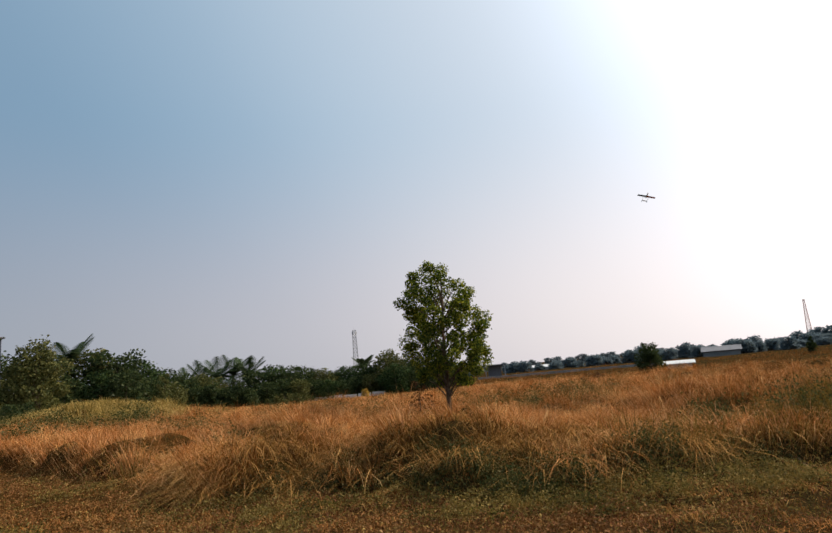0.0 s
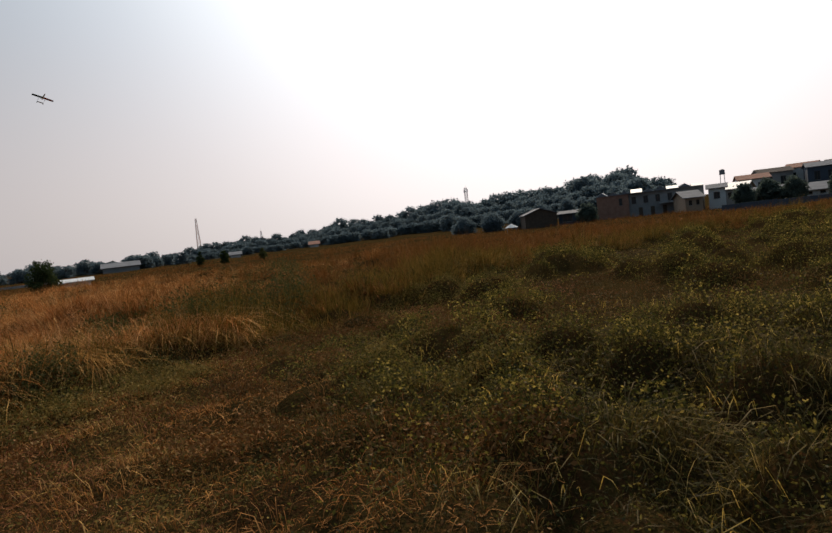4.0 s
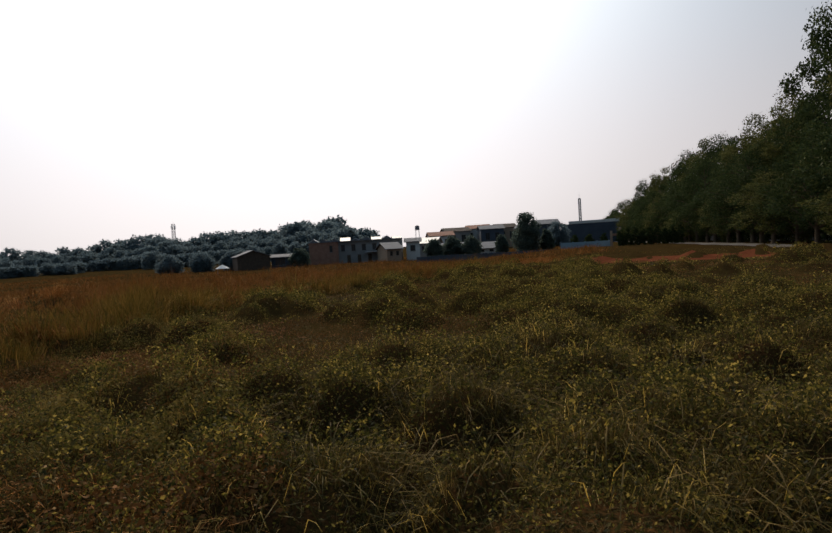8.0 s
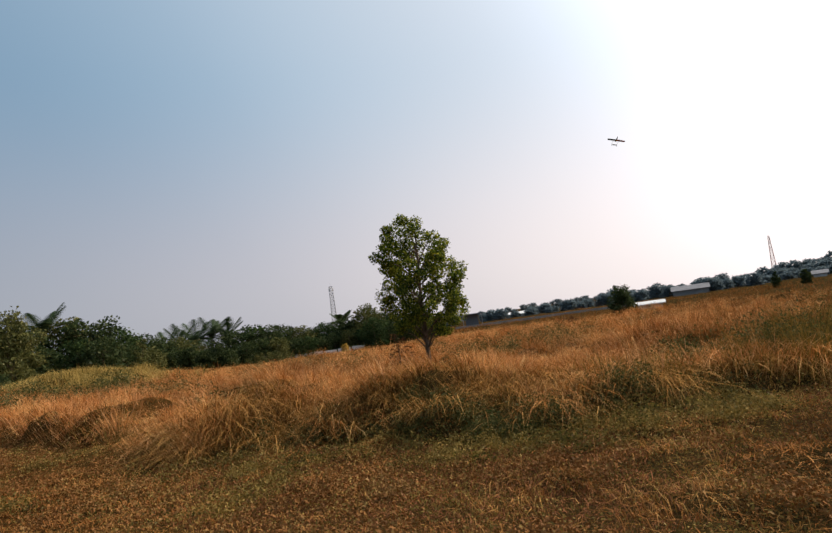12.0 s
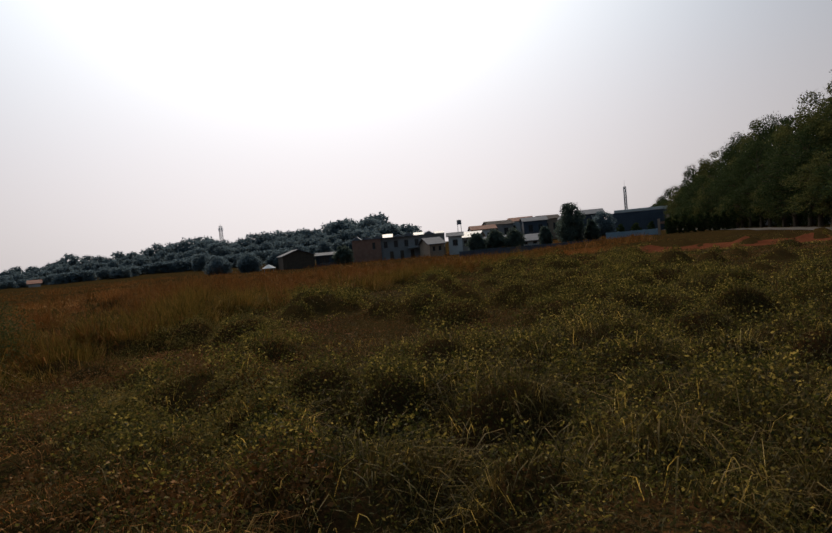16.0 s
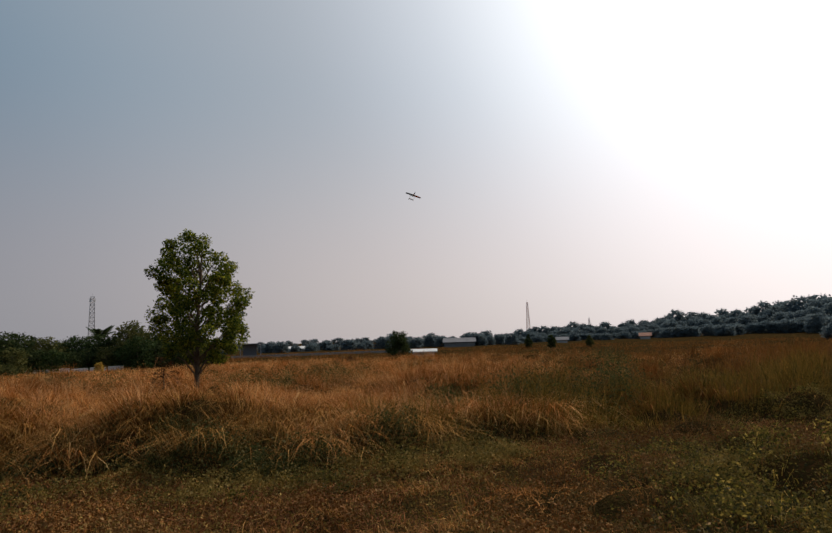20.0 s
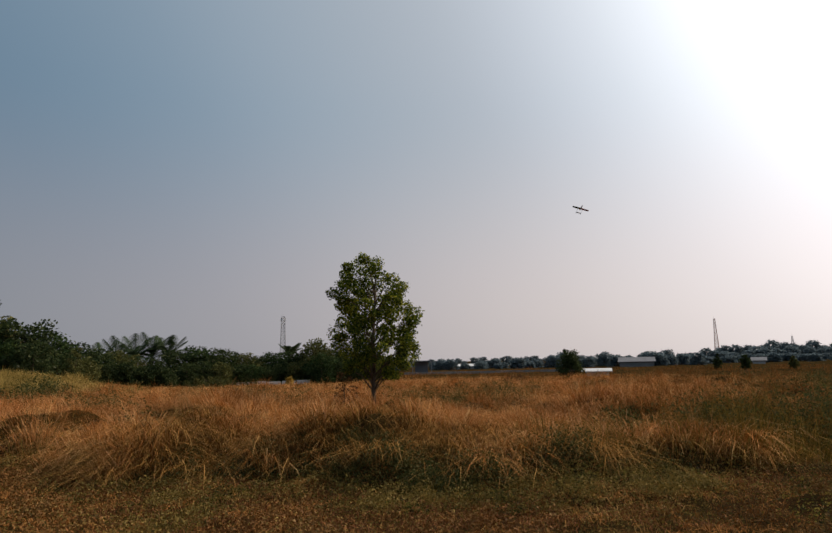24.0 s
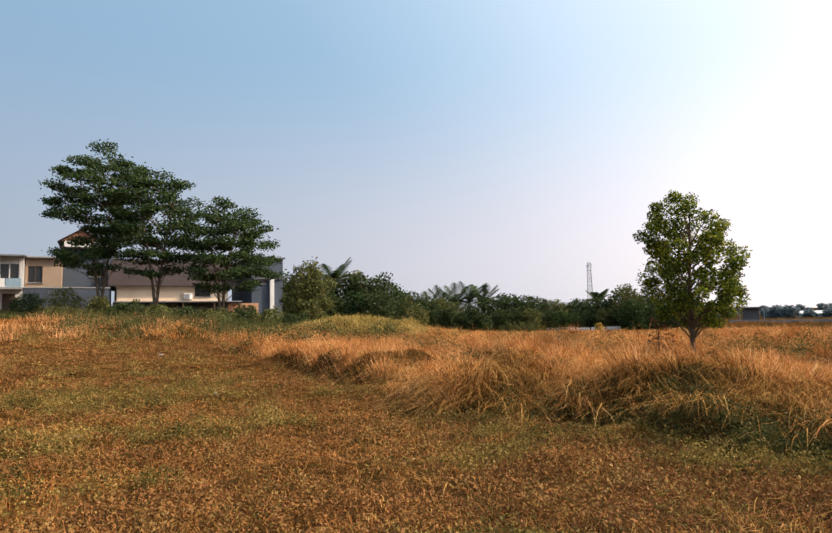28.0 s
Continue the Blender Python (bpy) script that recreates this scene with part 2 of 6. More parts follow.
def raw_mesh(name, verts, quads=None, tris=None, mat=None, smooth=False):
    """A mesh from arrays of corners, quads first."""
    me = bpy.data.meshes.new(name)
    me.vertices.add(len(verts))
    me.vertices.foreach_set("co", np.asarray(verts, np.float32).ravel())
    nq, ntr = (0 if quads is None else len(quads)), (0 if tris is None else len(tris))
    loops = np.concatenate([np.asarray(a, np.int32).ravel() for a in (quads, tris) if a is not None and len(a)])
    me.loops.add(len(loops))
    me.loops.foreach_set("vertex_index", loops)
    me.polygons.add(nq + ntr)
    starts = np.concatenate([np.arange(nq) * 4, nq * 4 + np.arange(ntr) * 3]).astype(np.int32)
    me.polygons.foreach_set("loop_start", starts)
    if smooth:
        me.polygons.foreach_set("use_smooth", np.ones(nq + ntr, bool))
    me.update(calc_edges=True)
    if mat:
        me.materials.append(mat)
    return me


def part(name, bm, material, parent, label="", at=None):
    """Links a bmesh, or a mesh, as ONE mesh object under a thing or a part."""
    if isinstance(bm, bmesh.types.BMesh):
        me = bpy.data.meshes.new(name)
        bm.to_mesh(me)
        bm.free()
    else:
        me = bm
    if material and not me.materials:
        me.materials.append(material)
    ob = new(name, me)
    if parent:
        ob.parent = parent
    if at is not None:
        ob.matrix_basis = at
    if label:
        tagged(ob, label)
    return ob


def box(bm, x0, x1, y0, y1, z0, z1, bevel=0.0):
    m = Matrix.LocRotScale(((x0 + x1) / 2, (y0 + y1) / 2, (z0 + z1) / 2), None, (x1 - x0, y1 - y0, z1 - z0))
    g = bmesh.ops.create_cube(bm, size=1.0, matrix=m)
    if bevel:
        es = {e for v in g["verts"] for e in v.link_edges}
        bmesh.ops.bevel(bm, geom=list(es), offset=bevel, segments=1, affect="EDGES")
    return bm


def boxes(*bs, bevel=0.0):
    bm = bmesh.new()
    for b in bs:
        box(bm, *b, bevel=bevel)
    return bm


def tube(points, radii, sides=6):
    """Corners and faces of a tapered tube along points."""
    pts, vs, qs = [Vector(p) for p in points], [], []
    for i, p in enumerate(pts):
        d = (pts[min(i + 1, len(pts) - 1)] - pts[max(i - 1, 0)]).normalized()
        u = d.cross(Vector((0.3, 1, 0.1))).normalized()
        w = d.cross(u)
        for k in range(sides):
            a = 2 * math.pi * k / sides
            vs.append(p + (u * math.cos(a) + w * math.sin(a)) * radii[i])
    for i in range(len(pts) - 1):
        for k in range(sides):
            a, b = i * sides + k, i * sides + (k + 1) % sides
            qs.append((a, b, b + sides, a + sides))
    return [tuple(v) for v in vs], qs


def tubes_mesh(name, list_of, mat, sides=6):
    V, Q = [], []
    for pts, rad in list_of:
        v, q = tube(pts, rad, sides)
        Q += [tuple(i + len(V) for i in f) for f in q]
        V += v
    return raw_mesh(name, V, Q, None, mat, True)


def leaves_mesh(name, centres, size, mat, aspect=0.55, flat=0.0, seed=1, droop=0.0):
    """One four-cornered leaf at each centre, turned at random; flat leans them to the horizontal."""
    g = np.random.default_rng(seed)
    n = len(centres)
    u = g.normal(size=(n, 3))
    u[:, 2] = u[:, 2] * (1 - flat) - droop
    u /= np.linalg.norm(u, axis=1)[:, None]
    w = g.normal(size=(n, 3))
    w[:, 2] *= 1 - flat
    w = np.cross(u, w)
    w /= np.linalg.norm(w, axis=1)[:, None] + 1e-9
    s = (size * g.uniform(0.6, 1.35, n))[:, None]
    c = np.asarray(centres)
    V = np.stack([c - u * s * 0.5, c + w * s * aspect * 0.5, c + u * s * 0.5, c - w * s * aspect * 0.5], 1).reshape(-1, 3)
    return raw_mesh(name, V, np.arange(4 * n).reshape(-1, 4), None, mat)


def blades_mesh(name, base, height, lean, width, mat, seed=1, curl=0.5):
    """Bent tapering grass blades: base points, heights, horizontal lean vectors (share of the height), widths."""
    g = np.random.default_rng(seed)
    n = len(base)
    a = g.uniform(0, 2 * math.pi, n)
    side = np.stack([np.cos(a), np.sin(a), np.zeros(n)], 1) * (width * 0.5)[:, None]
    h = height[:, None]
    l3 = np.concatenate([lean, np.zeros((n, 1))], 1)
    up = np.array([0, 0, 1.0])
    q = np.sqrt((lean ** 2).sum(1))[:, None]
    mid = base + l3 * h * 0.36 + up * h * np.clip(0.62 - 0.10 * q * q, 0.3, 1)
    tip = base + l3 * h * 0.95 + up * h * np.clip(1.0 - 0.55 * q * q, 0.12, 1)
    V = np.stack([base - side, base + side, mid + side * 0.8, mid - side * 0.8, tip], 1).reshape(-1, 3)
    k = np.arange(n)[:, None] * 5
    return raw_mesh(name, V, k + np.array([[0, 1, 2, 3]]), k + np.array([[3, 2, 4]]), mat)


def arcs_mesh(name, base, height, lean, width, mat, seed=1):
    """Long blades that rise and then bow over: base points, heights, horizontal lean vectors, widths."""
    g = np.random.default_rng(seed)
    n = len(base)
    a = g.uniform(0, 2 * math.pi, n)
    side = np.stack([np.cos(a), np.sin(a), np.zeros(n)], 1) * (width * 0.5)[:, None]
    h, l3 = height[:, None], np.concatenate([lean, np.zeros((n, 1))], 1)
    w = np.clip(np.sqrt((lean ** 2).sum(1)) * 0.6, 0, 1.15)[:, None]
    up = np.array([0, 0, 1.0])
    p = [base + l3 * h * t ** 1.5 + up * h * ((1 - w) * t + w * (2.6 * t - 2.35 * t * t)) for t in (0.42, 0.76, 1.0)]
    V = np.stack([base - side, base + side, p[0] + side, p[0] - side, p[1] + side * 0.7, p[1] - side * 0.7, p[2]], 1).reshape(-1, 3)
    k = np.arange(n)[:, None] * 7
    Q = np.concatenate([k + np.array([[0, 1, 2, 3]]), k + np.array([[3, 2, 4, 5]])])
    return raw_mesh(name, V, Q, k + np.array([[5, 4, 6]]), mat)


# ---- the lie of the land ----
def sstep(a, b, x):
    t = np.clip((np.asarray(x, float) - a) / (b - a), 0, 1)
    return t * t * (3 - 2 * t)


WAVES = [(g[0], g[1], g[2]) for g in np.random.default_rng(3).uniform((-1, -1, 0), (1, 1, 6.28), (14, 3))]


def wavy(x, y, size):
    """Smooth random relief between about -1 and 1, with features of that size in metres."""
    s = np.zeros(np.shape(x))
    for i, (a, b, p) in enumerate(WAVES):
        f = 2.2 / size * (0.6 + 0.12 * i)
        s = s + np.sin((a * x + b * y) * f + p * (1 + i)) / (1 + 0.1 * i)
    return s / 4.0


# the edge of the uncut grass, as bearing and distance from the middle of the mown part
EDGE_AZ = (-52, -42, -37.6, -33, -28.8, -24, -22, -14.4, -5, 0, 6, 11, 22.7, 30, 36, 43.5, 49.3, 56, 62.7, 70, 77, 84, 90, 95)
EDGE_D = (34, 27, 21, 17.5, 14, 11.8, 10.3, 9.9, 9.5, 8.8, 8.4, 8.7, 9.9, 10.6, 11, 12, 14, 17.5, 19.8, 24, 29, 36, 46, 60)


def uncut(x, y):
    d, az = np.hypot(x, y), np.degrees(np.arctan2(x, y))
    e = np.interp(az, EDGE_AZ, EDGE_D, left=1e6, right=1e6)
    return d - e * (1 + 0.06 * wavy(x, y, 3.0))


# heaps of bent old grass along the mown edge: bearing, distance, reach, height
HEAPS = ((-20.6, 11.3, 0.76, 0.28), (-17, 11.1, 0.85, 0.33), (-13.2, 11.2, 0.76, 0.29), (-4.6, 10.6, 0.76, 0.28), (-0.8, 10.1, 0.85, 0.33), (3.6, 9.9, 0.76, 0.34), (8, 9.9, 0.85, 0.3), (13.5, 10.6, 0.85, 0.28), (-33.5, 20.5, 1.42, 0.38), (-30, 17.6, 1.14, 0.38), (-26.6, 16, 1.04, 0.37), (-22.5, 15.2, 0.95, 0.22), (-10, 14.5, 0.95, 0.25), (-15, 15.5, 0.95, 0.28), (-5, 15, 1.04, 0.23), (4, 14, 0.95, 0.28), (-38, 25, 1.33, 0.28))


def thatch(x, y):
    """How high the fallen grass of earlier years has heaped up."""
    z = sum(h * np.exp(-(((x - d * math.sin(radians(a))) ** 2 + (y - d * math.cos(radians(a))) ** 2) / r ** 2) ** 1.5) for a, d, r, h in HEAPS)
    rest = 0.27 * np.clip(-0.05 + 0.9 * wavy(x * 1.1 + 9, y * 0.8, 3.0) + 0.5 * wavy(x - 30, y + 4, 1.4), 0, 1)
    return (z + rest * (1 - sstep(40, 70, np.hypot(x, y)))) * sstep(-0.08, 0.28, uncut(x, y))


# tufts and weedy lumps all over the field, summed once on a fine grid: corner, step, heights
TUFT_X, TUFT_Y, TUFT_STEP = -42.0, -30.0, 0.1


def tuft_grid():
    g = np.random.default_rng(17)
    z = np.zeros((900, 960))
    n = 9000
    az, d = g.uniform(-78, 138, n), 2.6 + 45 * g.uniform(0, 1, n) ** 1.15
    x, y = d * np.sin(np.radians(az)), d * np.cos(np.radians(az))
    wild, side = uncut(x, y), sstep(28, 58, az)
    keep = np.where(wild > 0, 0.55, 0.30 - 0.06 * side)
    clus = wavy(x + 3, y, 2.6) + 0.6 * wavy(x - 8, y + 5, 1.2)
    ok = (g.uniform(-0.7, 0.7, n) < clus) & (g.uniform(0, 1, n) < keep)
    for px, py, w, s in zip(x[ok], y[ok], wild[ok], side[ok]):
        r = g.uniform(0.22, 0.55) * (1.15 if w > 0 else 0.85 + 0.55 * s)
        h = g.uniform(0.14, 0.36) * (1.0 if w > 0 else 0.3 + 1.1 * s)
        i0, j0, k = int((py - TUFT_Y) / TUFT_STEP), int((px - TUFT_X) / TUFT_STEP), int(r * 1.9 / TUFT_STEP) + 1
        if not (k <= i0 < 900 - k and k <= j0 < 960 - k):
            continue
        jj, ii = np.meshgrid(np.arange(j0 - k, j0 + k + 1), np.arange(i0 - k, i0 + k + 1))
        q = ((jj * TUFT_STEP + TUFT_X - px) ** 2 + (ii * TUFT_STEP + TUFT_Y - py) ** 2) / r ** 2
        part_z = z[i0 - k:i0 + k + 1, j0 - k:j0 + k + 1]
        np.maximum(part_z, h * np.exp(-q ** 1.8), out=part_z)
    return z


TUFTS = None


def tufts(x, y):
    """Height of the tufts over the ground."""
    global TUFTS
    if TUFTS is None:
        TUFTS = tuft_grid()
    u = np.clip((np.asarray(x, float) - TUFT_X) / TUFT_STEP, 0, 958.99)
    v = np.clip((np.asarray(y, float) - TUFT_Y) / TUFT_STEP, 0, 898.99)
    j, i = u.astype(int), v.astype(int)
    a, b = u - j, v - i
    return (TUFTS[i, j] * (1 - a) + TUFTS[i, j + 1] * a) * (1 - b) + (TUFTS[i + 1, j] * (1 - a) + TUFTS[i + 1, j + 1] * a) * b


def rank(x, y):
    """Where the short grass to one side has grown up in lumps: 0 to 1."""
    d, az = np.hypot(x, y), np.degrees(np.arctan2(x, y))
    near = np.clip(tufts(x, y) / 0.16, 0, 1)
    far = np.clip(1.1 * wavy(x + 3, y, 1.7) + 0.7 * wavy(x - 8, y + 5, 0.8), 0, 1) * sstep(38, 46, d)
    return np.maximum(near, far) * sstep(34, 62, az) * (1 - sstep(140, 155, az)) * sstep(2.4, 4.0, d) * (1 - sstep(60, 90, d))


def land(x, y):
    """Height of the ground."""
    x, y = np.asarray(x, float), np.asarray(y, float)
    d, az = np.hypot(x, y), np.degrees(np.arctan2(x, y))
    left = sstep(-24, -50, az) * (1 - sstep(-150, -175, az))
    z = 2.4 * sstep(12, 60, d) * left
    z = z + (1.3 + 0.45 * wavy(x, y, 2.2)) * np.exp(-(((x + 16) / 3.4) ** 2 + ((y - 29) / 3.6) ** 2))
    field = sstep(-27, -14, az) * (1 - sstep(80, 95, az))
    z = z - 1.1 * sstep(26, 95, d) * field
    z = z + 3.5 * sstep(170, 340, d) * sstep(22, 48, az) * (1 - sstep(78, 95, az))
    z = z + tufts(x, y)
    z = z + thatch(x, y)
    z = z + 0.05 * wavy(x, y, 2.2) * sstep(2.5, 7, d) + 0.10 * wavy(x, y, 9.0) * sstep(4, 12, d)
    return z


def spot(az, d, dz=0.0):
    x, y = d * math.sin(radians(az)), d * math.cos(radians(az))
    return Vector((x, y, float(land(x, y)) + dz))


def facing(az, d, z=None, turn=0.0):
    """A frame on the ground whose x runs across the view from the field's middle and whose y runs away from it."""
    p = spot(az, d)
    return pose(p.x, p.y, p.z if z is None else z, 0, 0, -az + turn)


def build_ground():
    rad = np.concatenate([[0.0], np.geomspace(0.8, 140, 250), np.geomspace(150, 4200, 34)])
    na = 640
    ang = np.arange(na) * 2 * math.pi / na
    r, a = np.meshgrid(rad, ang, indexing="ij")
    x, y = r * np.sin(a), r * np.cos(a)
    V = np.stack([x, y, land(x, y)], -1).reshape(-1, 3)
    i, k = np.meshgrid(np.arange(len(rad) - 1), np.arange(na), indexing="ij")
    a0, b0 = i * na + k, i * na + (k + 1) % na
    Q = np.stack([b0, a0, a0 + na, b0 + na], -1).reshape(-1, 4)
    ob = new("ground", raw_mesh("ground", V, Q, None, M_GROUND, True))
    tagged(ob, "dry brown field soil with thin olive turf", "ground", kind="structure")


build_ground()


# ---- grass ----
def sector(n, az0, az1, d0, d1, power=1.0):
    a = np.radians(rng.uniform(az0, az1, n))
    d = (d0 ** power + rng.uniform(0, 1, n) * (d1 ** power - d0 ** power)) ** (1 / power)
    return d * np.sin(a), d * np.cos(a)


def on_land(x, y):
    return np.stack([x, y, land(x, y) - 0.01], 1)


def tussocks(name, label, mat, cx, cy, per, h, width, spread, splay, seed, vary=None, category="grass", fall=0.9, make=blades_mesh):
    """Grass in tussocks: blades round each centre that lean outwards and a little down the wind."""
    g = np.random.default_rng(seed)
    n = len(cx)
    x = np.repeat(cx, per) + g.normal(0, spread, n * per)
    y = np.repeat(cy, per) + g.normal(0, spread, n * per)
    hc = h * g.uniform(0.6, 1.3, n) * (1 if vary is None else vary)
    hh = np.repeat(hc, per) * g.uniform(0.5, 1.2, n * per)
    lean = np.stack([x - np.repeat(cx, per), y - np.repeat(cy, per)], 1) / spread * splay * 0.6 + g.normal(0, splay * 0.5, (n * per, 2))
    lean += np.repeat(g.normal(0, splay * 0.4, (n, 2)), per, 0) + np.array([-0.22, -0.12])
    slope = np.stack([land(cx - 0.2, cy) - land(cx + 0.2, cy), land(cx, cy - 0.2) - land(cx, cy + 0.2)], 1) / 0.4
    lean += np.repeat(np.clip(slope, -1, 1) * fall, per, 0)
    w = width * g.uniform(0.5, 1.6, n * per)
    ob = new(name, make(name, on_land(x, y), hh, lean, w, mat, seed + 1))
    tagged(ob, label, category, kind="stuff")


def field_points(n, az0, az1, d0, d1, power=1.0, band=None, keep=None):
    x, y = sector(n, az0, az1, d0, d1, power)
    u = uncut(x, y)
    ok = u > 0
    if band:
        ok &= (u > band[0]) & (u < band[1])
    if keep is not None:
        ok &= keep(x, y)
    return x[ok], y[ok]


def humps(x, y):
    """Where the uncut grass stands high and where it has fallen over: 0.35 to 1.25."""
    return np.clip(0.66 + 0.85 * wavy(x * 1.1 + 9, y * 0.8, 3.6) + 0.45 * wavy(x - 30, y + 4, 1.5), 0.18, 1.5)


def shrubby(x, y):
    """The green scrub between the mown slope and the houses."""
    d, az = np.hypot(x, y), np.degrees(np.arctan2(x, y))
    return (az < -30) & (d > 33)


def green_mound(x, y):
    return ((x + 16) / 4.0) ** 2 + ((y - 29) / 4.2) ** 2 < 1


def golden(x, y):
    return ~shrubby(x, y) & ~green_mound(x, y)


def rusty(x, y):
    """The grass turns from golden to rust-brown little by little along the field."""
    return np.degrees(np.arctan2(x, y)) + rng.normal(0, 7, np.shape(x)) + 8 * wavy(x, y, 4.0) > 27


def lump(x, y):
    """Where the tall grass has kept standing in lumps rather than lying flat between them."""
    return wavy(x + 2, y * 1.3, 1.5) + 0.6 * wavy(x - 5, y, 0.75) + 0.35


def mat_of_grass(name, label, mat, n, az0, az1, d0, d1, h, width, seed, keep):
    """Low matted grass between the tussocks."""
    g = np.random.default_rng(seed)
    x, y = field_points(n, az0, az1, d0, d1, 1.1, keep=keep)
    m = len(x)
    hh = h * g.uniform(0.5, 1.4, m) * (0.7 + 0.5 * humps(x, y))
    w = width * (0.4 + 0.06 * np.hypot(x, y)) * g.uniform(0.6, 1.4, m)
    ob = new(name, blades_mesh(name, on_land(x, y), hh, g.normal(0, 0.8, (m, 2)) + np.array([-0.2, -0.1]), w, mat, seed))
    tagged(ob, label, "grass", kind="stuff")


def leaf_lumps(name, label, mat, x, y, k, wide, high, leaf, seed):
    """Leafy weeds that stand in bushy lumps."""
    g = np.random.default_rng(seed)
    n = len(x)
    w, h = np.repeat(g.uniform(*wide, n), k), np.repeat(g.uniform(*high, n), k)
    ang, out, up = g.uniform(0, 2 * math.pi, n * k), np.sqrt(g.uniform(0, 1, n * k)), g.uniform(0.3, 1.1, n * k)
    xx, yy = np.repeat(x, k) + np.cos(ang) * out * w * 1.3, np.repeat(y, k) + np.sin(ang) * out * w
    c = np.stack([xx, yy, land(xx, yy) + 0.02 + h * up * np.sqrt(np.clip(1.05 - out ** 2, 0, 1))], 1)
    ob = new(name, leaves_mesh(name, c, leaf * g.uniform(0.6, 1.3, n * k), mat, 0.55, 0.2, seed + 1))
    tagged(ob, label, "weeds", kind="stuff")


def build_uncut():
    mat_of_grass("matted_dry_grass", "matted golden dry grass between the tussocks", M_DRY, 120000, -54, 46, 8, 40, 0.20, 0.007, 101, lambda a, b: golden(a, b) & ~rusty(a, b) & (lump(a, b) > rng.uniform(-0.3, 0.3, len(a))))
    mat_of_grass("matted_brown_grass", "dark brown matted grass in the hollows", M_CLUMP, 60000, -54, 40, 8, 40, 0.15, 0.008, 107, lambda a, b: golden(a, b) & (lump(a, b) < 0.3))
    mat_of_grass("matted_olive_grass", "matted olive grass between the tussocks", M_GREENG, 80000, -54, 96, 8, 50, 0.18, 0.008, 103, lambda a, b: (lump(a, b) < 0.25) & (wavy(a, b, 2.0) < rng.uniform(-0.6, 0.6, len(a))))
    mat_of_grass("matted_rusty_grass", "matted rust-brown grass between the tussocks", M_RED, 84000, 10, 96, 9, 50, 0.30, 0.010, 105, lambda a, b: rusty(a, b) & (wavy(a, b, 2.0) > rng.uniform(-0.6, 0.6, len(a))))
    gx, gy = np.meshgrid(np.arange(-28, 28, 0.52), np.arange(4, 38, 0.52))
    gx, gy = gx.ravel() + rng.normal(0, 0.14, gx.size), gy.ravel() + rng.normal(0, 0.14, gy.size)
    ok = (uncut(gx, gy) > 0.05) & golden(gx, gy) & (lump(gx, gy) > 0.40) & (np.degrees(np.arctan2(gx, gy)) > -54) & ~rusty(gx, gy) & (rng.uniform(0, 1, gx.size) < 0.85)
    x, y = gx[ok], gy[ok]
    tussocks("tall_dry_grass", "tall golden dry grass in leaning tussocks", M_DRY, x, y, 104, 0.54, 0.0068, 0.16, 1.1, 11, 0.35 + 0.85 * np.clip(lump(x, y), 0, 1.1), make=arcs_mesh)
    x, y = field_points(1500, -48, 30, 8.6, 32, keep=lambda a, b: golden(a, b) & (lump(a, b) > 0.3))
    tussocks("pale_grass_heads", "pale feathery heads of the dry grass", M_PALE, x, y, 30, 0.66, 0.005, 0.14, 0.8, 12, make=arcs_mesh)
    x, y = field_points(3600, 8, 96, 9, 45, keep=lambda a, b: rusty(a, b) & (wavy(a * 0.9 + 9, b * 0.8, 2.6) + 0.6 * wavy(a, b, 1.1) > rng.uniform(0.0, 0.5, len(a))))
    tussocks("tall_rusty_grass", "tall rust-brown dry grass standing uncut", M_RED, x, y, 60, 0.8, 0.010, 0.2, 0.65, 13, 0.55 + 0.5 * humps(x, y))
    x, y = field_points(6000, 14, 96, 9, 40, band=(0, 3.5))
    tussocks("standing_olive_grass", "olive-green standing grass along the uncut edge", M_STAND, x, y, 48, 0.8, 0.008, 0.2, 0.5, 14, 0.5 + 0.6 * humps(x, y))
    x, y = field_points(1500, -26, 34, 8, 15, band=(0.0, 1.5), keep=lambda a, b: lump(a, b) > 0.0)
    tussocks("bent_clumps", "brown and straw bent grass hanging over the mown edge", M_CLUMP, x, y, 90, 0.36, 0.0068, 0.12, 1.25, 23, make=arcs_mesh)
    x, y = field_points(1300, -50, 95, 8, 40, band=(0, 1.5))
    tussocks("grass_verge", "olive green grass at the edge of the uncut field", M_GREENG, x, y, 26, 0.22, 0.007, 0.22, 0.7, 15)
    x, y = field_points(5000, -28, 24, 8, 14, band=(-0.1, 0.7))
    tussocks("dark_verge", "dark green grass in the shade under the bent clumps", M_GREENG, x, y, 26, 0.25, 0.008, 0.14, 0.9, 16)
    x, y = field_points(3200, -50, 95, 10, 60, keep=lambda a, b: (wavy(a + 40, b - 13, 4.0) > 0.12) & (thatch(a, b) < 0.12))
    tussocks("green_patches", "green tufts among the dry grass", M_STAND, x, y, 40, 0.42, 0.009, 0.3, 0.8, 17)
    x, y = field_points(5600, -48, 48, 30, 98, 1.1, keep=lambda a, b: golden(a, b) & ~rusty(a, b) & (wavy(a, b * 0.7, 3.2) > rng.uniform(-0.6, 0.3, len(a))))
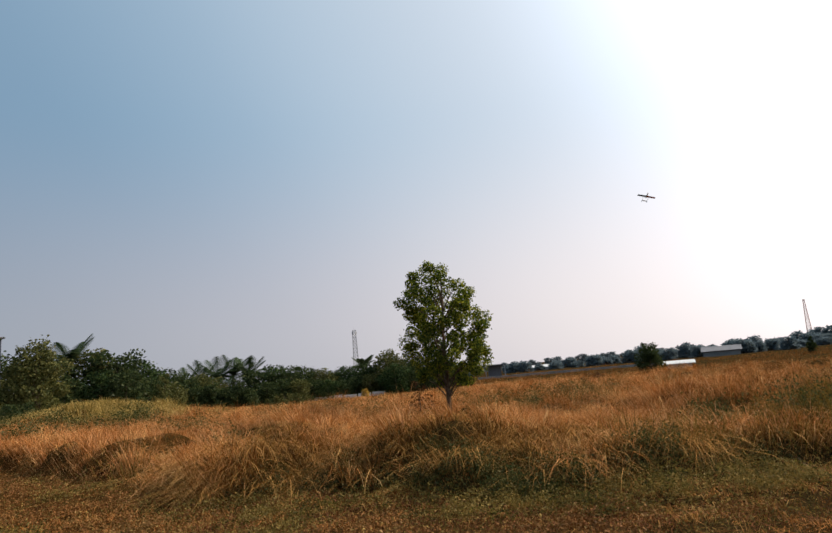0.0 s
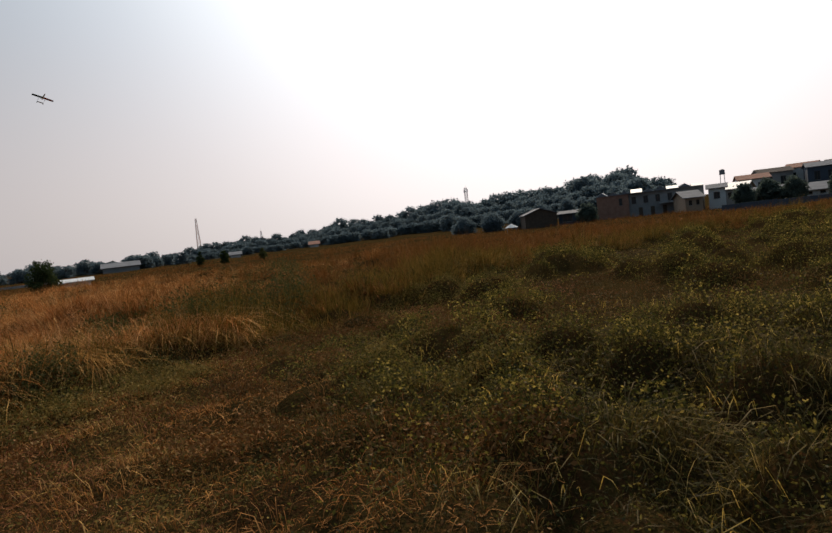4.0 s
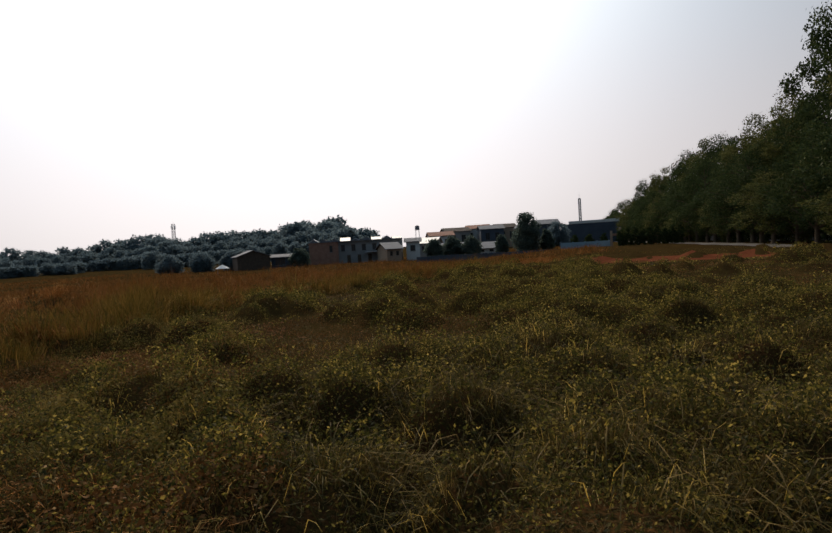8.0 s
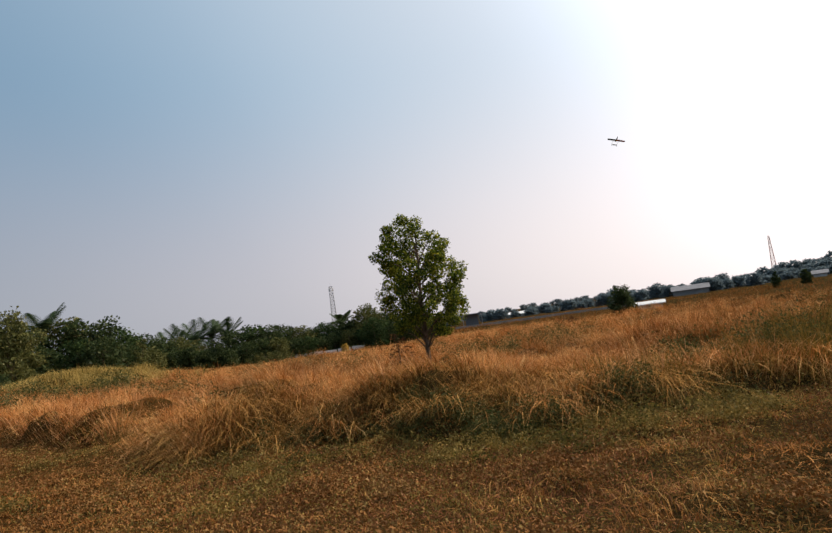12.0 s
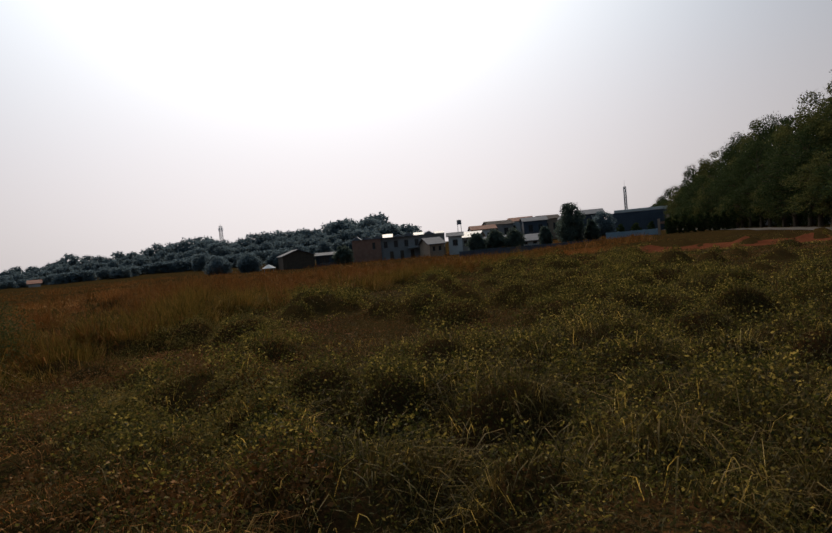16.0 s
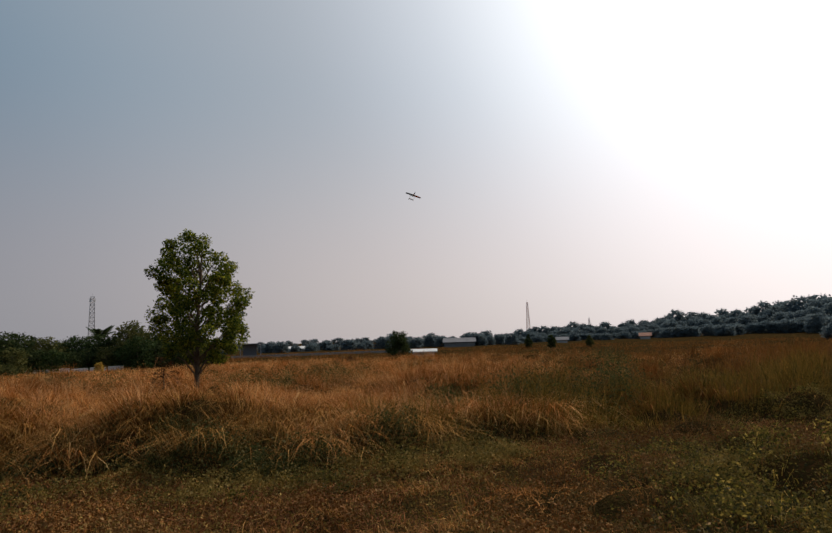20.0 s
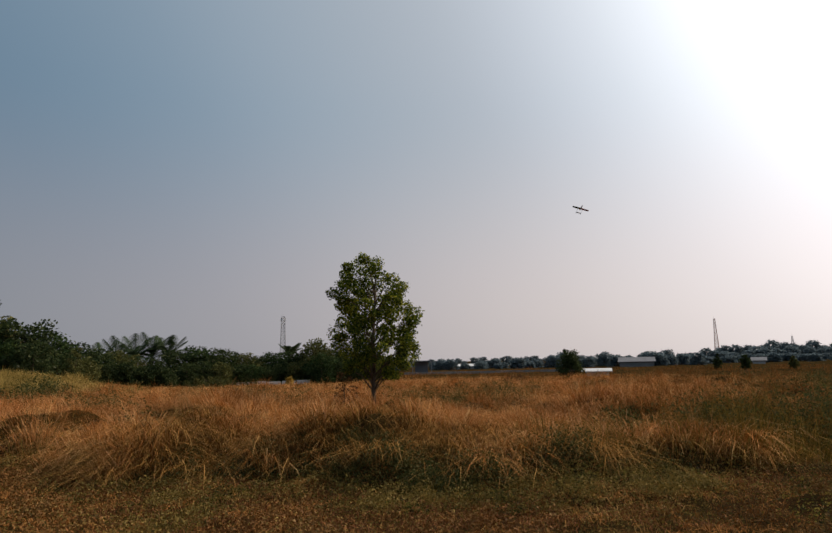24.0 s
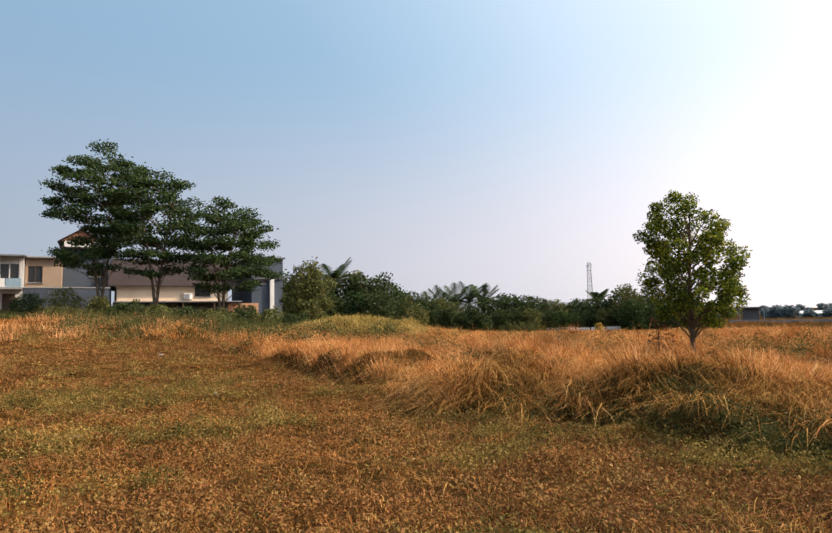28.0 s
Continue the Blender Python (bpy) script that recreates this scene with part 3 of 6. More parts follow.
    tussocks("far_dry_grass", "golden dry grass further out in the field", M_DRY, x, y, 26, 0.45, 0.022, 0.4, 0.8, 19, humps(x, y))
    x, y = field_points(3400, 2, 97, 36, 170, 1.1, keep=lambda a, b: rusty(a, b) | (np.hypot(a, b) > 85))
    tussocks("far_rusty_grass", "rust-brown dry grass further out in the field", M_RED, x, y, 22, 0.65, 0.05, 0.8, 0.6, 21, humps(x, y))
    x, y = sector(140, 85.6, 90.4, 48, 55)
    tussocks("straw_strip", "strip of golden straw lying before the village wall", M_STRAW, x, y, 60, 0.3, 0.03, 0.5, 0.9, 22)
    x, y = sector(900, -60, -27, 30, 56, 1.2)
    ok = (np.degrees(np.arctan2(x, y)) > -52) | (np.hypot(x, y) > 44)
    tussocks("green_scrub", "rank green scrub grass below the houses", M_SCRUB, x[ok], y[ok], 44, 0.45, 0.025, 0.5, 0.7, 25)
    x, y = sector(420, -56, -24, 24, 47, 1.1)
    ok = (np.degrees(np.arctan2(x, y)) > -41) | (np.hypot(x, y) > 33)
    ok &= ((wavy(x, y, 4.0) > -0.15) | (np.hypot(x, y) > 37)) & ~((x + 16) ** 2 + (y - 29) ** 2 < 9)
    leaf_lumps("scrub_weeds", "dark green leafy scrub below the houses", M_SCRUB, x[ok], y[ok], 260, (0.4, 0.95), (0.4, 0.95), 0.075, 61)
    x, y = sector(2600, -80, -38, 38, 57.5, 1.2)
    ok = uncut(x, y) < 3
    tussocks("slope_grass", "short orange-brown grass on the slope before the houses", M_STRAW, x[ok], y[ok], 20, 0.16, 0.018, 0.4, 0.9, 28)
    x, y = rng.normal(-16, 2.0, 340), rng.normal(29, 2.2, 340)
    tussocks("mound_grass", "pale green and straw grass on the mound", M_MOUND, x, y, 50, 0.5, 0.014, 0.3, 0.8, 29, make=arcs_mesh)
    x, y = sector(360, -64, -30, 27, 46, 1.2)
    ok = (wavy(x + 3, y, 5.0) > 0.15) & ~green_mound(x, y)
    tussocks("pale_grass", "pale straw grass heads on the slope", M_PALE, x[ok], y[ok], 50, 0.5, 0.014, 0.35, 0.6, 27)


# small bald places in the mown grass: bearing, distance, half widths
BALD = ((31, 7.5, 0.75, 0.5), (37.5, 5.6, 0.5, 0.35), (43, 8.6, 0.8, 0.45), (21, 6.2, 0.4, 0.3), (52, 6.6, 0.45, 0.4))


def bare(x, y):
    """The patches of bare red soil."""
    hit = np.zeros(np.shape(x), bool)
    for az, d, wx, wy in ((101, 39.5, 4.0, 6.3), *BALD):
        c = spot(az, d)
        hit |= ((x - c.x) / wx) ** 2 + ((y - c.y) / wy) ** 2 < 1 + 0.35 * wavy(x, y, 0.35 * wx)
    return hit


def build_mown():
    """The mown part: short stubble, low weeds with small leaves, and longer blades where it was cut less."""
    x, y = (np.concatenate(c) for c in zip(sector(230000, -80, 135, 2.2, 42, 1.05), sector(90000, -80, 135, 2.2, 11, 1.4), sector(9000, -80, 135, 0.3, 2.4, 1.6), sector(42000, 135, 280, 0.3, 40, 1.1)))
    ok = (uncut(x, y) < 0.5) & ~bare(x, y) & (wavy(x + 5, y + 2, 2.4) + 0.5 * wavy(x, y, 0.8) > rng.uniform(-1.3, np.where(x < 2, -0.35, 0.1), len(x)))
    x, y = x[ok], y[ok]
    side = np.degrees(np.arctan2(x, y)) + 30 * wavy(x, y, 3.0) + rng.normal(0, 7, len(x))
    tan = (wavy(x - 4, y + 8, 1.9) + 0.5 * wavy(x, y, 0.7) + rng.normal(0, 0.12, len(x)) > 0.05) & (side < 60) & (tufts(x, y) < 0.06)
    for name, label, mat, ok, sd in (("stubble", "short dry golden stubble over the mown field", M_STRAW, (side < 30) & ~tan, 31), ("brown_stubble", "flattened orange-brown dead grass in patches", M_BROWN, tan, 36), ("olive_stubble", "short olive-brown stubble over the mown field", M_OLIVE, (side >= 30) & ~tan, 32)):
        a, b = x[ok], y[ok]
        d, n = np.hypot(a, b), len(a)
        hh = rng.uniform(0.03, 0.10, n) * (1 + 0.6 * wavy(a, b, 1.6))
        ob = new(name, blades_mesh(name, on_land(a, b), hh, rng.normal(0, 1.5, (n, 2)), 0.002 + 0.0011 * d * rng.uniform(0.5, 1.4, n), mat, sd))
        tagged(ob, label, "grass", kind="stuff")
    x, y = (np.concatenate(c) for c in zip(sector(88000, -80, 135, 2.2, 38, 1.0), sector(2500, -80, 135, 0.3, 2.4, 1.6), sector(12000, 135, 280, 0.3, 30, 1.0)))
    p = wavy(x, y, 3.5) + 0.7 * wavy(x, y, 0.8)
    ok = (uncut(x, y) < 0.2) & (p > rng.uniform(-0.75, 0.25, len(x))) & ~bare(x, y) & (np.degrees(np.arctan2(x, y)) > rng.uniform(-190, 50, len(x)))
    ok &= (rank(x, y) > 0.15) | (rng.uniform(0, 1, len(x)) < 1 - 0.62 * sstep(25, 55, np.degrees(np.arctan2(x, y))))
    x, y, p = x[ok], y[ok], p[ok]
    k = 13
    xx, yy = np.repeat(x, k), np.repeat(y, k)
    g = np.random.default_rng(33)
    hgt = np.repeat(g.uniform(0.03, 0.13, len(x)) * (1 + 0.5 * p), k)
    r = np.repeat(0.04 + 0.0035 * np.hypot(x, y), k)
    c = np.stack([xx + g.normal(0, 1, len(xx)) * r, yy + g.normal(0, 1, len(xx)) * r, land(xx, yy) + hgt * g.uniform(0.2, 1.2, len(xx))], 1)
    size = (0.018 + 0.0013 * np.hypot(xx, yy)) * g.uniform(0.6, 1.25, len(xx))
    warm = np.degrees(np.arctan2(xx, yy)) * 0.55 - 0.5 * np.hypot(xx, yy) + 75 * wavy(xx, yy, 2.1) + 40 * wavy(xx + 6, yy, 0.8) + 160 * tufts(xx, yy) + np.repeat(g.normal(0, 9, len(x)), k) < 24
    # sunlit side gets the lighter leaf copy, backlit side the darker one
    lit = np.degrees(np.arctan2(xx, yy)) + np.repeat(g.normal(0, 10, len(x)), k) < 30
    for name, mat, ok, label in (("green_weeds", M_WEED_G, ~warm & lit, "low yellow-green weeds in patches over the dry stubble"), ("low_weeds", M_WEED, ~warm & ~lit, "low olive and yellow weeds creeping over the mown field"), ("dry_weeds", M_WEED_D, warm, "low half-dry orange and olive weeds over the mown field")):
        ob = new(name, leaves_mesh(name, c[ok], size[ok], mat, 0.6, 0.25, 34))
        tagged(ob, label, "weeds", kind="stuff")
    # greener, rougher growth to one side
    x, y = sector(11000, 40, 135, 2.8, 60, 1.0)
    ok = (uncut(x, y) < 0) & (rank(x, y) > rng.uniform(0.05, 0.35, len(x))) & ~bare(x, y)
    tussocks("rough_green_grass", "rough olive green grass in low lumps", M_GREENG, x[ok], y[ok], 18, 0.17, 0.006, 0.12, 0.9, 37, make=arcs_mesh)
    x, y = sector(900, 48, 132, 2.8, 11, 1.2)
    ok = wavy(x + 11, y, 1.6) > rng.uniform(-0.3, 0.4, len(x))
    tussocks("yellow_blades", "long yellow and straw blades of bent grass", M_YELLOW, x[ok], y[ok], 4, 0.22, 0.0045, 0.08, 0.7, 39, make=arcs_mesh)
    x, y = sector(240, 66, 132, 3.0, 9, 1.2)
    tussocks("rank_grass", "dark olive rank grass near at hand", M_OLIVE, x, y, 22, 0.26, 0.006, 0.1, 0.9, 40, make=arcs_mesh)
    # leafy weeds that stand in bushy lumps
    x, y = sector(2400, 42, 135, 3.2, 45, 1.0)
    ok = (uncut(x, y) < 0) & (rank(x, y) > rng.uniform(0.15, 0.6, len(x))) & ~bare(x, y)
    x, y = x[ok], y[ok]
    g, k = np.random.default_rng(44), 150
    wide, high = np.repeat(g.uniform(0.14, 0.34, len(x)), k), np.repeat(g.uniform(0.16, 0.40, len(x)), k)
    ang, out, up = g.uniform(0, 2 * math.pi, len(x) * k), np.sqrt(g.uniform(0, 1, len(x) * k)), g.uniform(0.35, 1.1, len(x) * k)
    xx, yy = np.repeat(x, k) + np.cos(ang) * out * wide * 1.3, np.repeat(y, k) + np.sin(ang) * out * wide
    c = np.stack([xx, yy, land(xx, yy) + 0.02 + high * up * np.sqrt(np.clip(1.05 - out ** 2, 0, 1))], 1)
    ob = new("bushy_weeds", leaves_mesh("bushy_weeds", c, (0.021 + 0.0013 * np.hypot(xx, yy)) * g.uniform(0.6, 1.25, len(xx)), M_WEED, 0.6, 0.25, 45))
    tagged(ob, "dark olive leafy weeds standing in bushy lumps", "weeds", kind="stuff")
    # leafy growth at the foot of the uncut grass, and dark patches through it
    x, y = sector(2600, -26, 30, 7.0, 15, 1.0)
    e = uncut(x, y)
    ok = (e > -0.35) & (e < 0.25) & (wavy(x * 1.3 + 4, y * 1.3, 1.1) > -0.15)
    # the dark leaf colour here stands for the shadow in the hollows
    leaf_lumps("shadow_weeds", "weeds at the foot of the uncut grass, dark green for its shadow", M_SCRUB, x[ok], y[ok], 150, (0.14, 0.32), (0.16, 0.42), 0.034, 77)
    x, y = sector(5200, -45, 40, 10.0, 34, 1.0)
    ok = (uncut(x, y) > 0.6) & (wavy(x * 0.5 + 11, y, 2.6) + 0.5 * wavy(x, y + 8, 1.0) > 0.62)
    leaf_lumps("field_weeds", "dark green leafy weeds growing up through the dry grass", M_SCRUB, x[ok], y[ok], 110, (0.22, 0.5), (0.6, 1.0), 0.045, 79)
    for n, name, label, mat, hi, lo, sd in ((3800, "green_clumps", "yellow-green leafy weeds in small clumps on the mown grass", M_WEED_G, 0.25, -2, 71), (2600, "dry_clumps", "half-dry orange-brown weeds in small clumps on the mown grass", M_WEED_D, -0.55, -0.05, 73), (1100, "dark_clumps", "dark olive weeds in small clumps on the mown grass", M_LEAFY, 0.1, -2, 75)):
        x, y = sector(n, -80, 62, 2.8, 16, 1.0)
        f = wavy(x, y, 2.1) + 0.5 * wavy(x + 6, y, 0.8)
        ok = (uncut(x, y) < -0.3) & ((f > hi) if hi > 0 else (f > hi) & (f < lo)) & ~bare(x, y)
        leaf_lumps(name, label, mat, x[ok], y[ok], 130, (0.10, 0.30), (0.08, 0.27), 0.03, sd)
    x, y = sector(1500, -80, 62, 2.6, 14, 1.15)
    ok = (uncut(x, y) < -0.2) & (wavy(x - 4, y + 8, 1.9) > 0.0)
    tussocks("dead_tufts", "small tufts of dead brown grass", M_CLUMP, x[ok], y[ok], 22, 0.13, 0.005, 0.09, 1.2, 77, make=arcs_mesh)
    x, y = sector(1300, -80, 60, 2.6, 12, 1.1)
    ok = uncut(x, y) < -1
    tussocks("straw_tufts", "small straw-coloured tufts", M_STRAW, x[ok], y[ok], 10, 0.15, 0.0038, 0.06, 0.9, 41, make=arcs_mesh)
    # scattered knee-high weeds in the mown part
    x, y = sector(3000, -80, 135, 2.6, 34, 1.1)
    ok = (uncut(x, y) < -0.8) & (np.degrees(np.arctan2(x, y)) > rng.uniform(-260, 70, len(x))) & ((rank(x, y) > 0.05) | (np.degrees(np.arctan2(x, y)) < 45))
    x, y = x[ok], y[ok]
    k = 110
    xx, yy = np.repeat(x, k), np.repeat(y, k)
    rr = np.repeat(g.uniform(0.10, 0.32, len(x)), k)
    ox, oy = g.normal(0, 1, len(xx)) * rr, g.normal(0, 1, len(xx)) * rr
    zz = land(xx + ox, yy + oy) + np.abs(g.normal(0, 0.6, len(xx))) * rr * 1.3 * np.exp(-(ox ** 2 + oy ** 2) / (2.5 * rr ** 2))
    c = np.stack([xx + ox, yy + oy, zz], 1)
    # lighter and darker leaf copies again stand for sunlit and backlit weeds
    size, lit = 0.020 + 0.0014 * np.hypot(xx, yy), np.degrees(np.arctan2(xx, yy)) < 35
    for name, mat, ok, label in (("leafy_weeds", M_LEAFY, ~lit, "dark olive green leafy weeds in low clumps"), ("lit_leafy_weeds", M_WEED_G, lit, "yellow-green leafy weeds in low clumps")):
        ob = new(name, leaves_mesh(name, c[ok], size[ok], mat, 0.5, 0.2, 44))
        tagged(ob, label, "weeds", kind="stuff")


build_uncut()
build_mown()


# ---- trees ----
def crown_points(lobes, per, seed, hollow=0.35, stray=0.08):
    """Leaf places in lobes (x, y, z, rx, rz), thicker towards their outside."""
    g = np.random.default_rng(seed)
    L = np.asarray(lobes)
    n = len(L) * per
    v = g.normal(size=(n, 3))
    v /= np.linalg.norm(v, axis=1)[:, None]
    r = (hollow + (1 - hollow) * g.uniform(0, 1, n)) ** 0.8 * g.uniform(0.75, 1.15, n)
    r *= np.where(g.uniform(0, 1, n) < stray, 1.4, 1.0)  # stray twigs
    LL = np.repeat(L, per, 0)
    return LL[:, :3] + v * r[:, None] * np.stack([LL[:, 3], LL[:, 3], LL[:, 4]], 1)


def tree(name, lobes, per, leaf, leaf_mat, bark, trunk_top, radius, label, category="tree", seed=1, flat=0.0, forks=1, base=0.0, at=None, lean=(0, 0), limb_every=2, near=False, stray=0.08):
    """A tapered trunk, a limb to most of the leaf clumps, and a crown of many leaves."""
    g = random.Random(seed)
    ob = new(name)
    if at is not None:
        ob.matrix_basis = at
    trunks = []
    for f in range(forks):
        a = 6.28 * f / forks + 0.4
        sx, sy = ((math.cos(a) * trunk_top * 0.16, math.sin(a) * trunk_top * 0.16) if forks > 1 else (0, 0))
        pts = [((lean[0] + sx) * t ** 1.3 + g.uniform(-0.3, 0.3) * radius * (t > 0), (lean[1] + sy) * t ** 1.3 + g.uniform(-0.3, 0.3) * radius * (t > 0), base + (trunk_top - base) * t) for t in (0, 0.06, 0.3, 0.55, 0.8, 1)]
        trunks.append((pts, [radius * s for s in (1.35, 1.0, 0.82, 0.62, 0.4, 0.15)]))
    part("trunk", tubes_mesh("trunk", trunks, bark, 8), bark, ob)
    limbs = []
    for i, (x, y, z, rx, rz) in enumerate(lobes):
        if i % limb_every:
            continue
        tr = trunks[i % forks][0]
        t = max(0.27, min(0.95, (z - rz * 0.6) / trunk_top * g.uniform(0.72, 0.98)))
        j = min(4, int(t * 5))
        p0 = Vector(tr[j]).lerp(Vector(tr[j + 1]), t * 5 - j)
        p1 = Vector((x, y, z))
        mid = p0.lerp(p1, 0.5) + Vector((g.uniform(-0.1, 0.1) * rx, g.uniform(-0.1, 0.1) * rx, 0.12 * (p1 - p0).length))
        limbs.append(([p0, mid, p1], [radius * 0.36, radius * 0.22, radius * 0.06]))
    if near:
        for l in limbs:
            part("limb", tubes_mesh("limb", [l], bark, 5), bark, ob)
    elif limbs:
        part("branchwork", tubes_mesh("branchwork", limbs, bark, 4), bark, ob)
    pts = crown_points(lobes, per, seed, stray=stray)
    part("crown", leaves_mesh("crown", pts, np.full(len(pts), leaf), leaf_mat, 0.6, flat, seed + 5), leaf_mat, ob)
    tagged(ob, label, category)
    return ob


def lobes_in(profile, n, seed, size, squash=0.8, depth=1.0, tiers=0):
    """Leaf clumps inside a profile of (height, reach to the left, reach to the right)."""
    g = np.random.default_rng(seed)
    zs, ls, rs = (np.array(c) for c in zip(*profile))
    grid = np.linspace(zs[0], zs[-1], 200)
    wide = (np.interp(grid, zs, ls) + np.interp(grid, zs, rs)) ** 1.5 + 0.2
    cum = np.cumsum(wide) / wide.sum()
    out = []
    for i in range(n):
        z = float(np.interp((i + g.uniform(0, 1)) / n, cum, grid))
        if tiers:
            z = zs[0] + (zs[-1] - zs[0]) * (round((z - zs[0]) / (zs[-1] - zs[0]) * tiers) + g.uniform(-0.3, 0.3)) / tiers
        l, r = np.interp(z, zs, ls), np.interp(z, zs, rs)
        mid, half = (r - l) / 2, (r + l) / 2
        a, q = i * 2.399963 + g.uniform(-0.4, 0.4), math.sqrt(g.uniform(0.12, 1))
        s = size * g.uniform(0.7, 1.25)
        reach = max(half - s * 0.5, 0.05)
        out.append((mid + math.cos(a) * q * reach, math.sin(a) * q * reach * depth, z, s, s * squash))
    return out


LONE = ((1.18, 0.4, 0.95), (1.49, 1.21, 1.52), (1.77, 1.61, 1.99), (2.4, 1.7, 2.04), (2.78, 1.65, 1.78), (3.45, 1.85, 1.83), (4.03, 1.95, 1.36), (4.45, 1.44, 1.2), (4.84, 1.36, 0.69), (5.17, 1.1, 0.65), (5.46, 0.6, 0.44))
p = spot(0.45, 21.6)
tree("lone_tree", lobes_in(LONE, 105, 5, 0.36, 0.78), 300, 0.085, M_LEAF, M_BARK, 4.6, 0.09, "small broadleaf tree alone in the tall grass, sunlit yellow-green", at=pose(p.x, p.y, p.z), seed=5, lean=(0.1, 0), limb_every=2, near=True, stray=0.01)

# feathery spreading trees before the houses
UMB_A = ((3.2, 2.8, 1.5), (4.2, 3.6, 2.0), (5.0, 2.6, 2.4), (5.6, 0.8, 2.6), (6.2, 2.2, 3.0), (6.8, 4.3, 3.2), (8.0, 4.0, 3.3), (9.0, 3.7, 3.4), (10.0, 2.9, 3.2), (11.0, 2.0, 2.6), (11.6, 0.8, 1.0))
UMB_B = ((2.8, 2.2, 2.2), (4.0, 3.0, 3.0), (6.0, 3.2, 3.6), (8.0, 3.2, 3.0), (9.0, 2.4, 2.5), (9.6, 1.2, 1.0))
UMB_C = ((2.3, 2.0, 2.6), (3.2, 2.6, 4.4), (3.9, 2.8, 4.8), (4.8, 2.8, 3.8), (5.7, 2.9, 4.6), (6.6, 2.6, 3.7), (7.2, 2.2, 3.3), (7.7, 1.6, 2.1), (8.1, 0.6, 0.5))
for az, d, prof, n, top, sd, tiers in ((-51.8, 49, UMB_A, 120, 9.8, 61, 9), (-47.5, 46, UMB_B, 90, 8.2, 62, 7), (-42.0, 45, UMB_C, 95, 6.8, 63, 6)):
    tree("feathery_tree", lobes_in([(z * 1.05, l, r) for z, l, r in prof], int(n * 1.05), sd, 0.9, 0.38, 0.9, tiers), 220, 0.18, M_LEAF_U, M_BARK, top, 0.11, "tall feathery green tree with flat tiered branches", at=facing(az, d), seed=sd, flat=0.45, forks=2, near=True)
tree("leafy_tree", lobes_in(((0.4, 1.2, 1.2), (1.6, 2.0, 2.0), (3.0, 2.1, 2.0), (4.2, 1.4, 1.3), (4.9, 0.5, 0.6)), 46, 71, 0.7), 190, 0.18, M_LEAF_O, M_BARK, 4.0, 0.12, "dense olive green tree beside the house", at=facing(-34.2, 45), seed=71, near=True)


def broadleaf(seed, mat, h=6.0, per=95, n=42, leaf=0.3, name="broadleaf_tree"):
    g = random.Random(seed)
    w = [g.uniform(1.6, 2.9) for _ in range(6)]
    prof = ((0.35, w[0] * 0.8, w[1] * 0.8), (1.6, w[1], w[2]), (3.4, w[3], w[4]), (4.8, w[4] * 0.95, w[5] * 0.95), (5.5, w[4] * 0.7, w[5] * 0.7), (5.9, w[4] * 0.4, w[5] * 0.4))
    return tree(name, lobes_in(prof, n, seed, 0.95, 0.75), per, leaf, mat, M_BARK, 4.6, 0.15, "dense dark green broadleaf tree in the treeline", seed=seed, limb_every=3)


VARIANTS = [broadleaf(101, M_LEAF_D), broadleaf(102, M_LEAF_D), broadleaf(103, M_LEAF_O), broadleaf(104, M_LEAF_D), broadleaf(105, M_LEAF_U)]


def put(kind, m, group="", label=""):
    """Puts a kind of thing at m: itself the first time, a copy of it after that."""
    if "used" in kind:
        ob = copy_thing(kind, m @ Matrix.Diagonal((1 / kind.scale.x, 1 / kind.scale.y, 1 / kind.scale.z, 1)))
    else:
        kind["used"], ob = 1, kind
        ob.matrix_basis = m
    return tagged(ob, label, "", group)


def grown(az, d, h, wide=1.0, dz=-0.1, unit=6.0):
    p = spot(az, d, dz)
    return Matrix.LocRotScale(p, Euler((0, 0, random.uniform(0, 6.28))), (h / unit * wide, h / unit * wide, h / unit))


def height_to(az, d, el):
    """How high a thing at that bearing and distance must be for its top to stand at that angle above eye level."""
    return EYE + d * math.tan(radians(el)) - spot(az, d).z


# the treeline beyond the field: bearing, distance, angle of the top
LINE = ((-36.5, 66, 3.85), (-33.5, 70, 3.65), (-30.3, 72, 3.95), (-28.4, 70, 3.85), (-26.6, 78, 2.75), (-25, 80, 2.15), (-23.4, 84, 1.65), (-21.9, 86, 1.45),
        (-16.8, 90, 1.45), (-15.4, 92, 1.65), (-14.0, 92, 1.45), (-12.6, 95, 1.25), (-11.3, 95, 1.05), (-10.0, 96, 0.85), (-8.8, 97, 1.05), (-7.4, 97, 1.15),
        (-6.0, 97, 1.05), (-5.0, 95, 2.15), (-3.6, 97, 1.55), (-2.2, 98, 1.05), (-0.8, 99, 0.85), (0.8, 100, 0.75), (-20.4, 92, 1.05), (-18.4, 92, 0.95))
for i, (az, d, el) in enumerate(LINE):
    h = height_to(az, d, el)
    put(VARIANTS[i % 5], grown(az, d, h * 1.08, min(1.5, 7.5 / h), -0.3), "treeline")
    put(VARIANTS[(i + 2) % 5], grown(az + 0.7, d - 4, h * 0.72, min(1.5, 8 / h), -0.4), "treeline", "low bushy tree at the foot of the treeline")

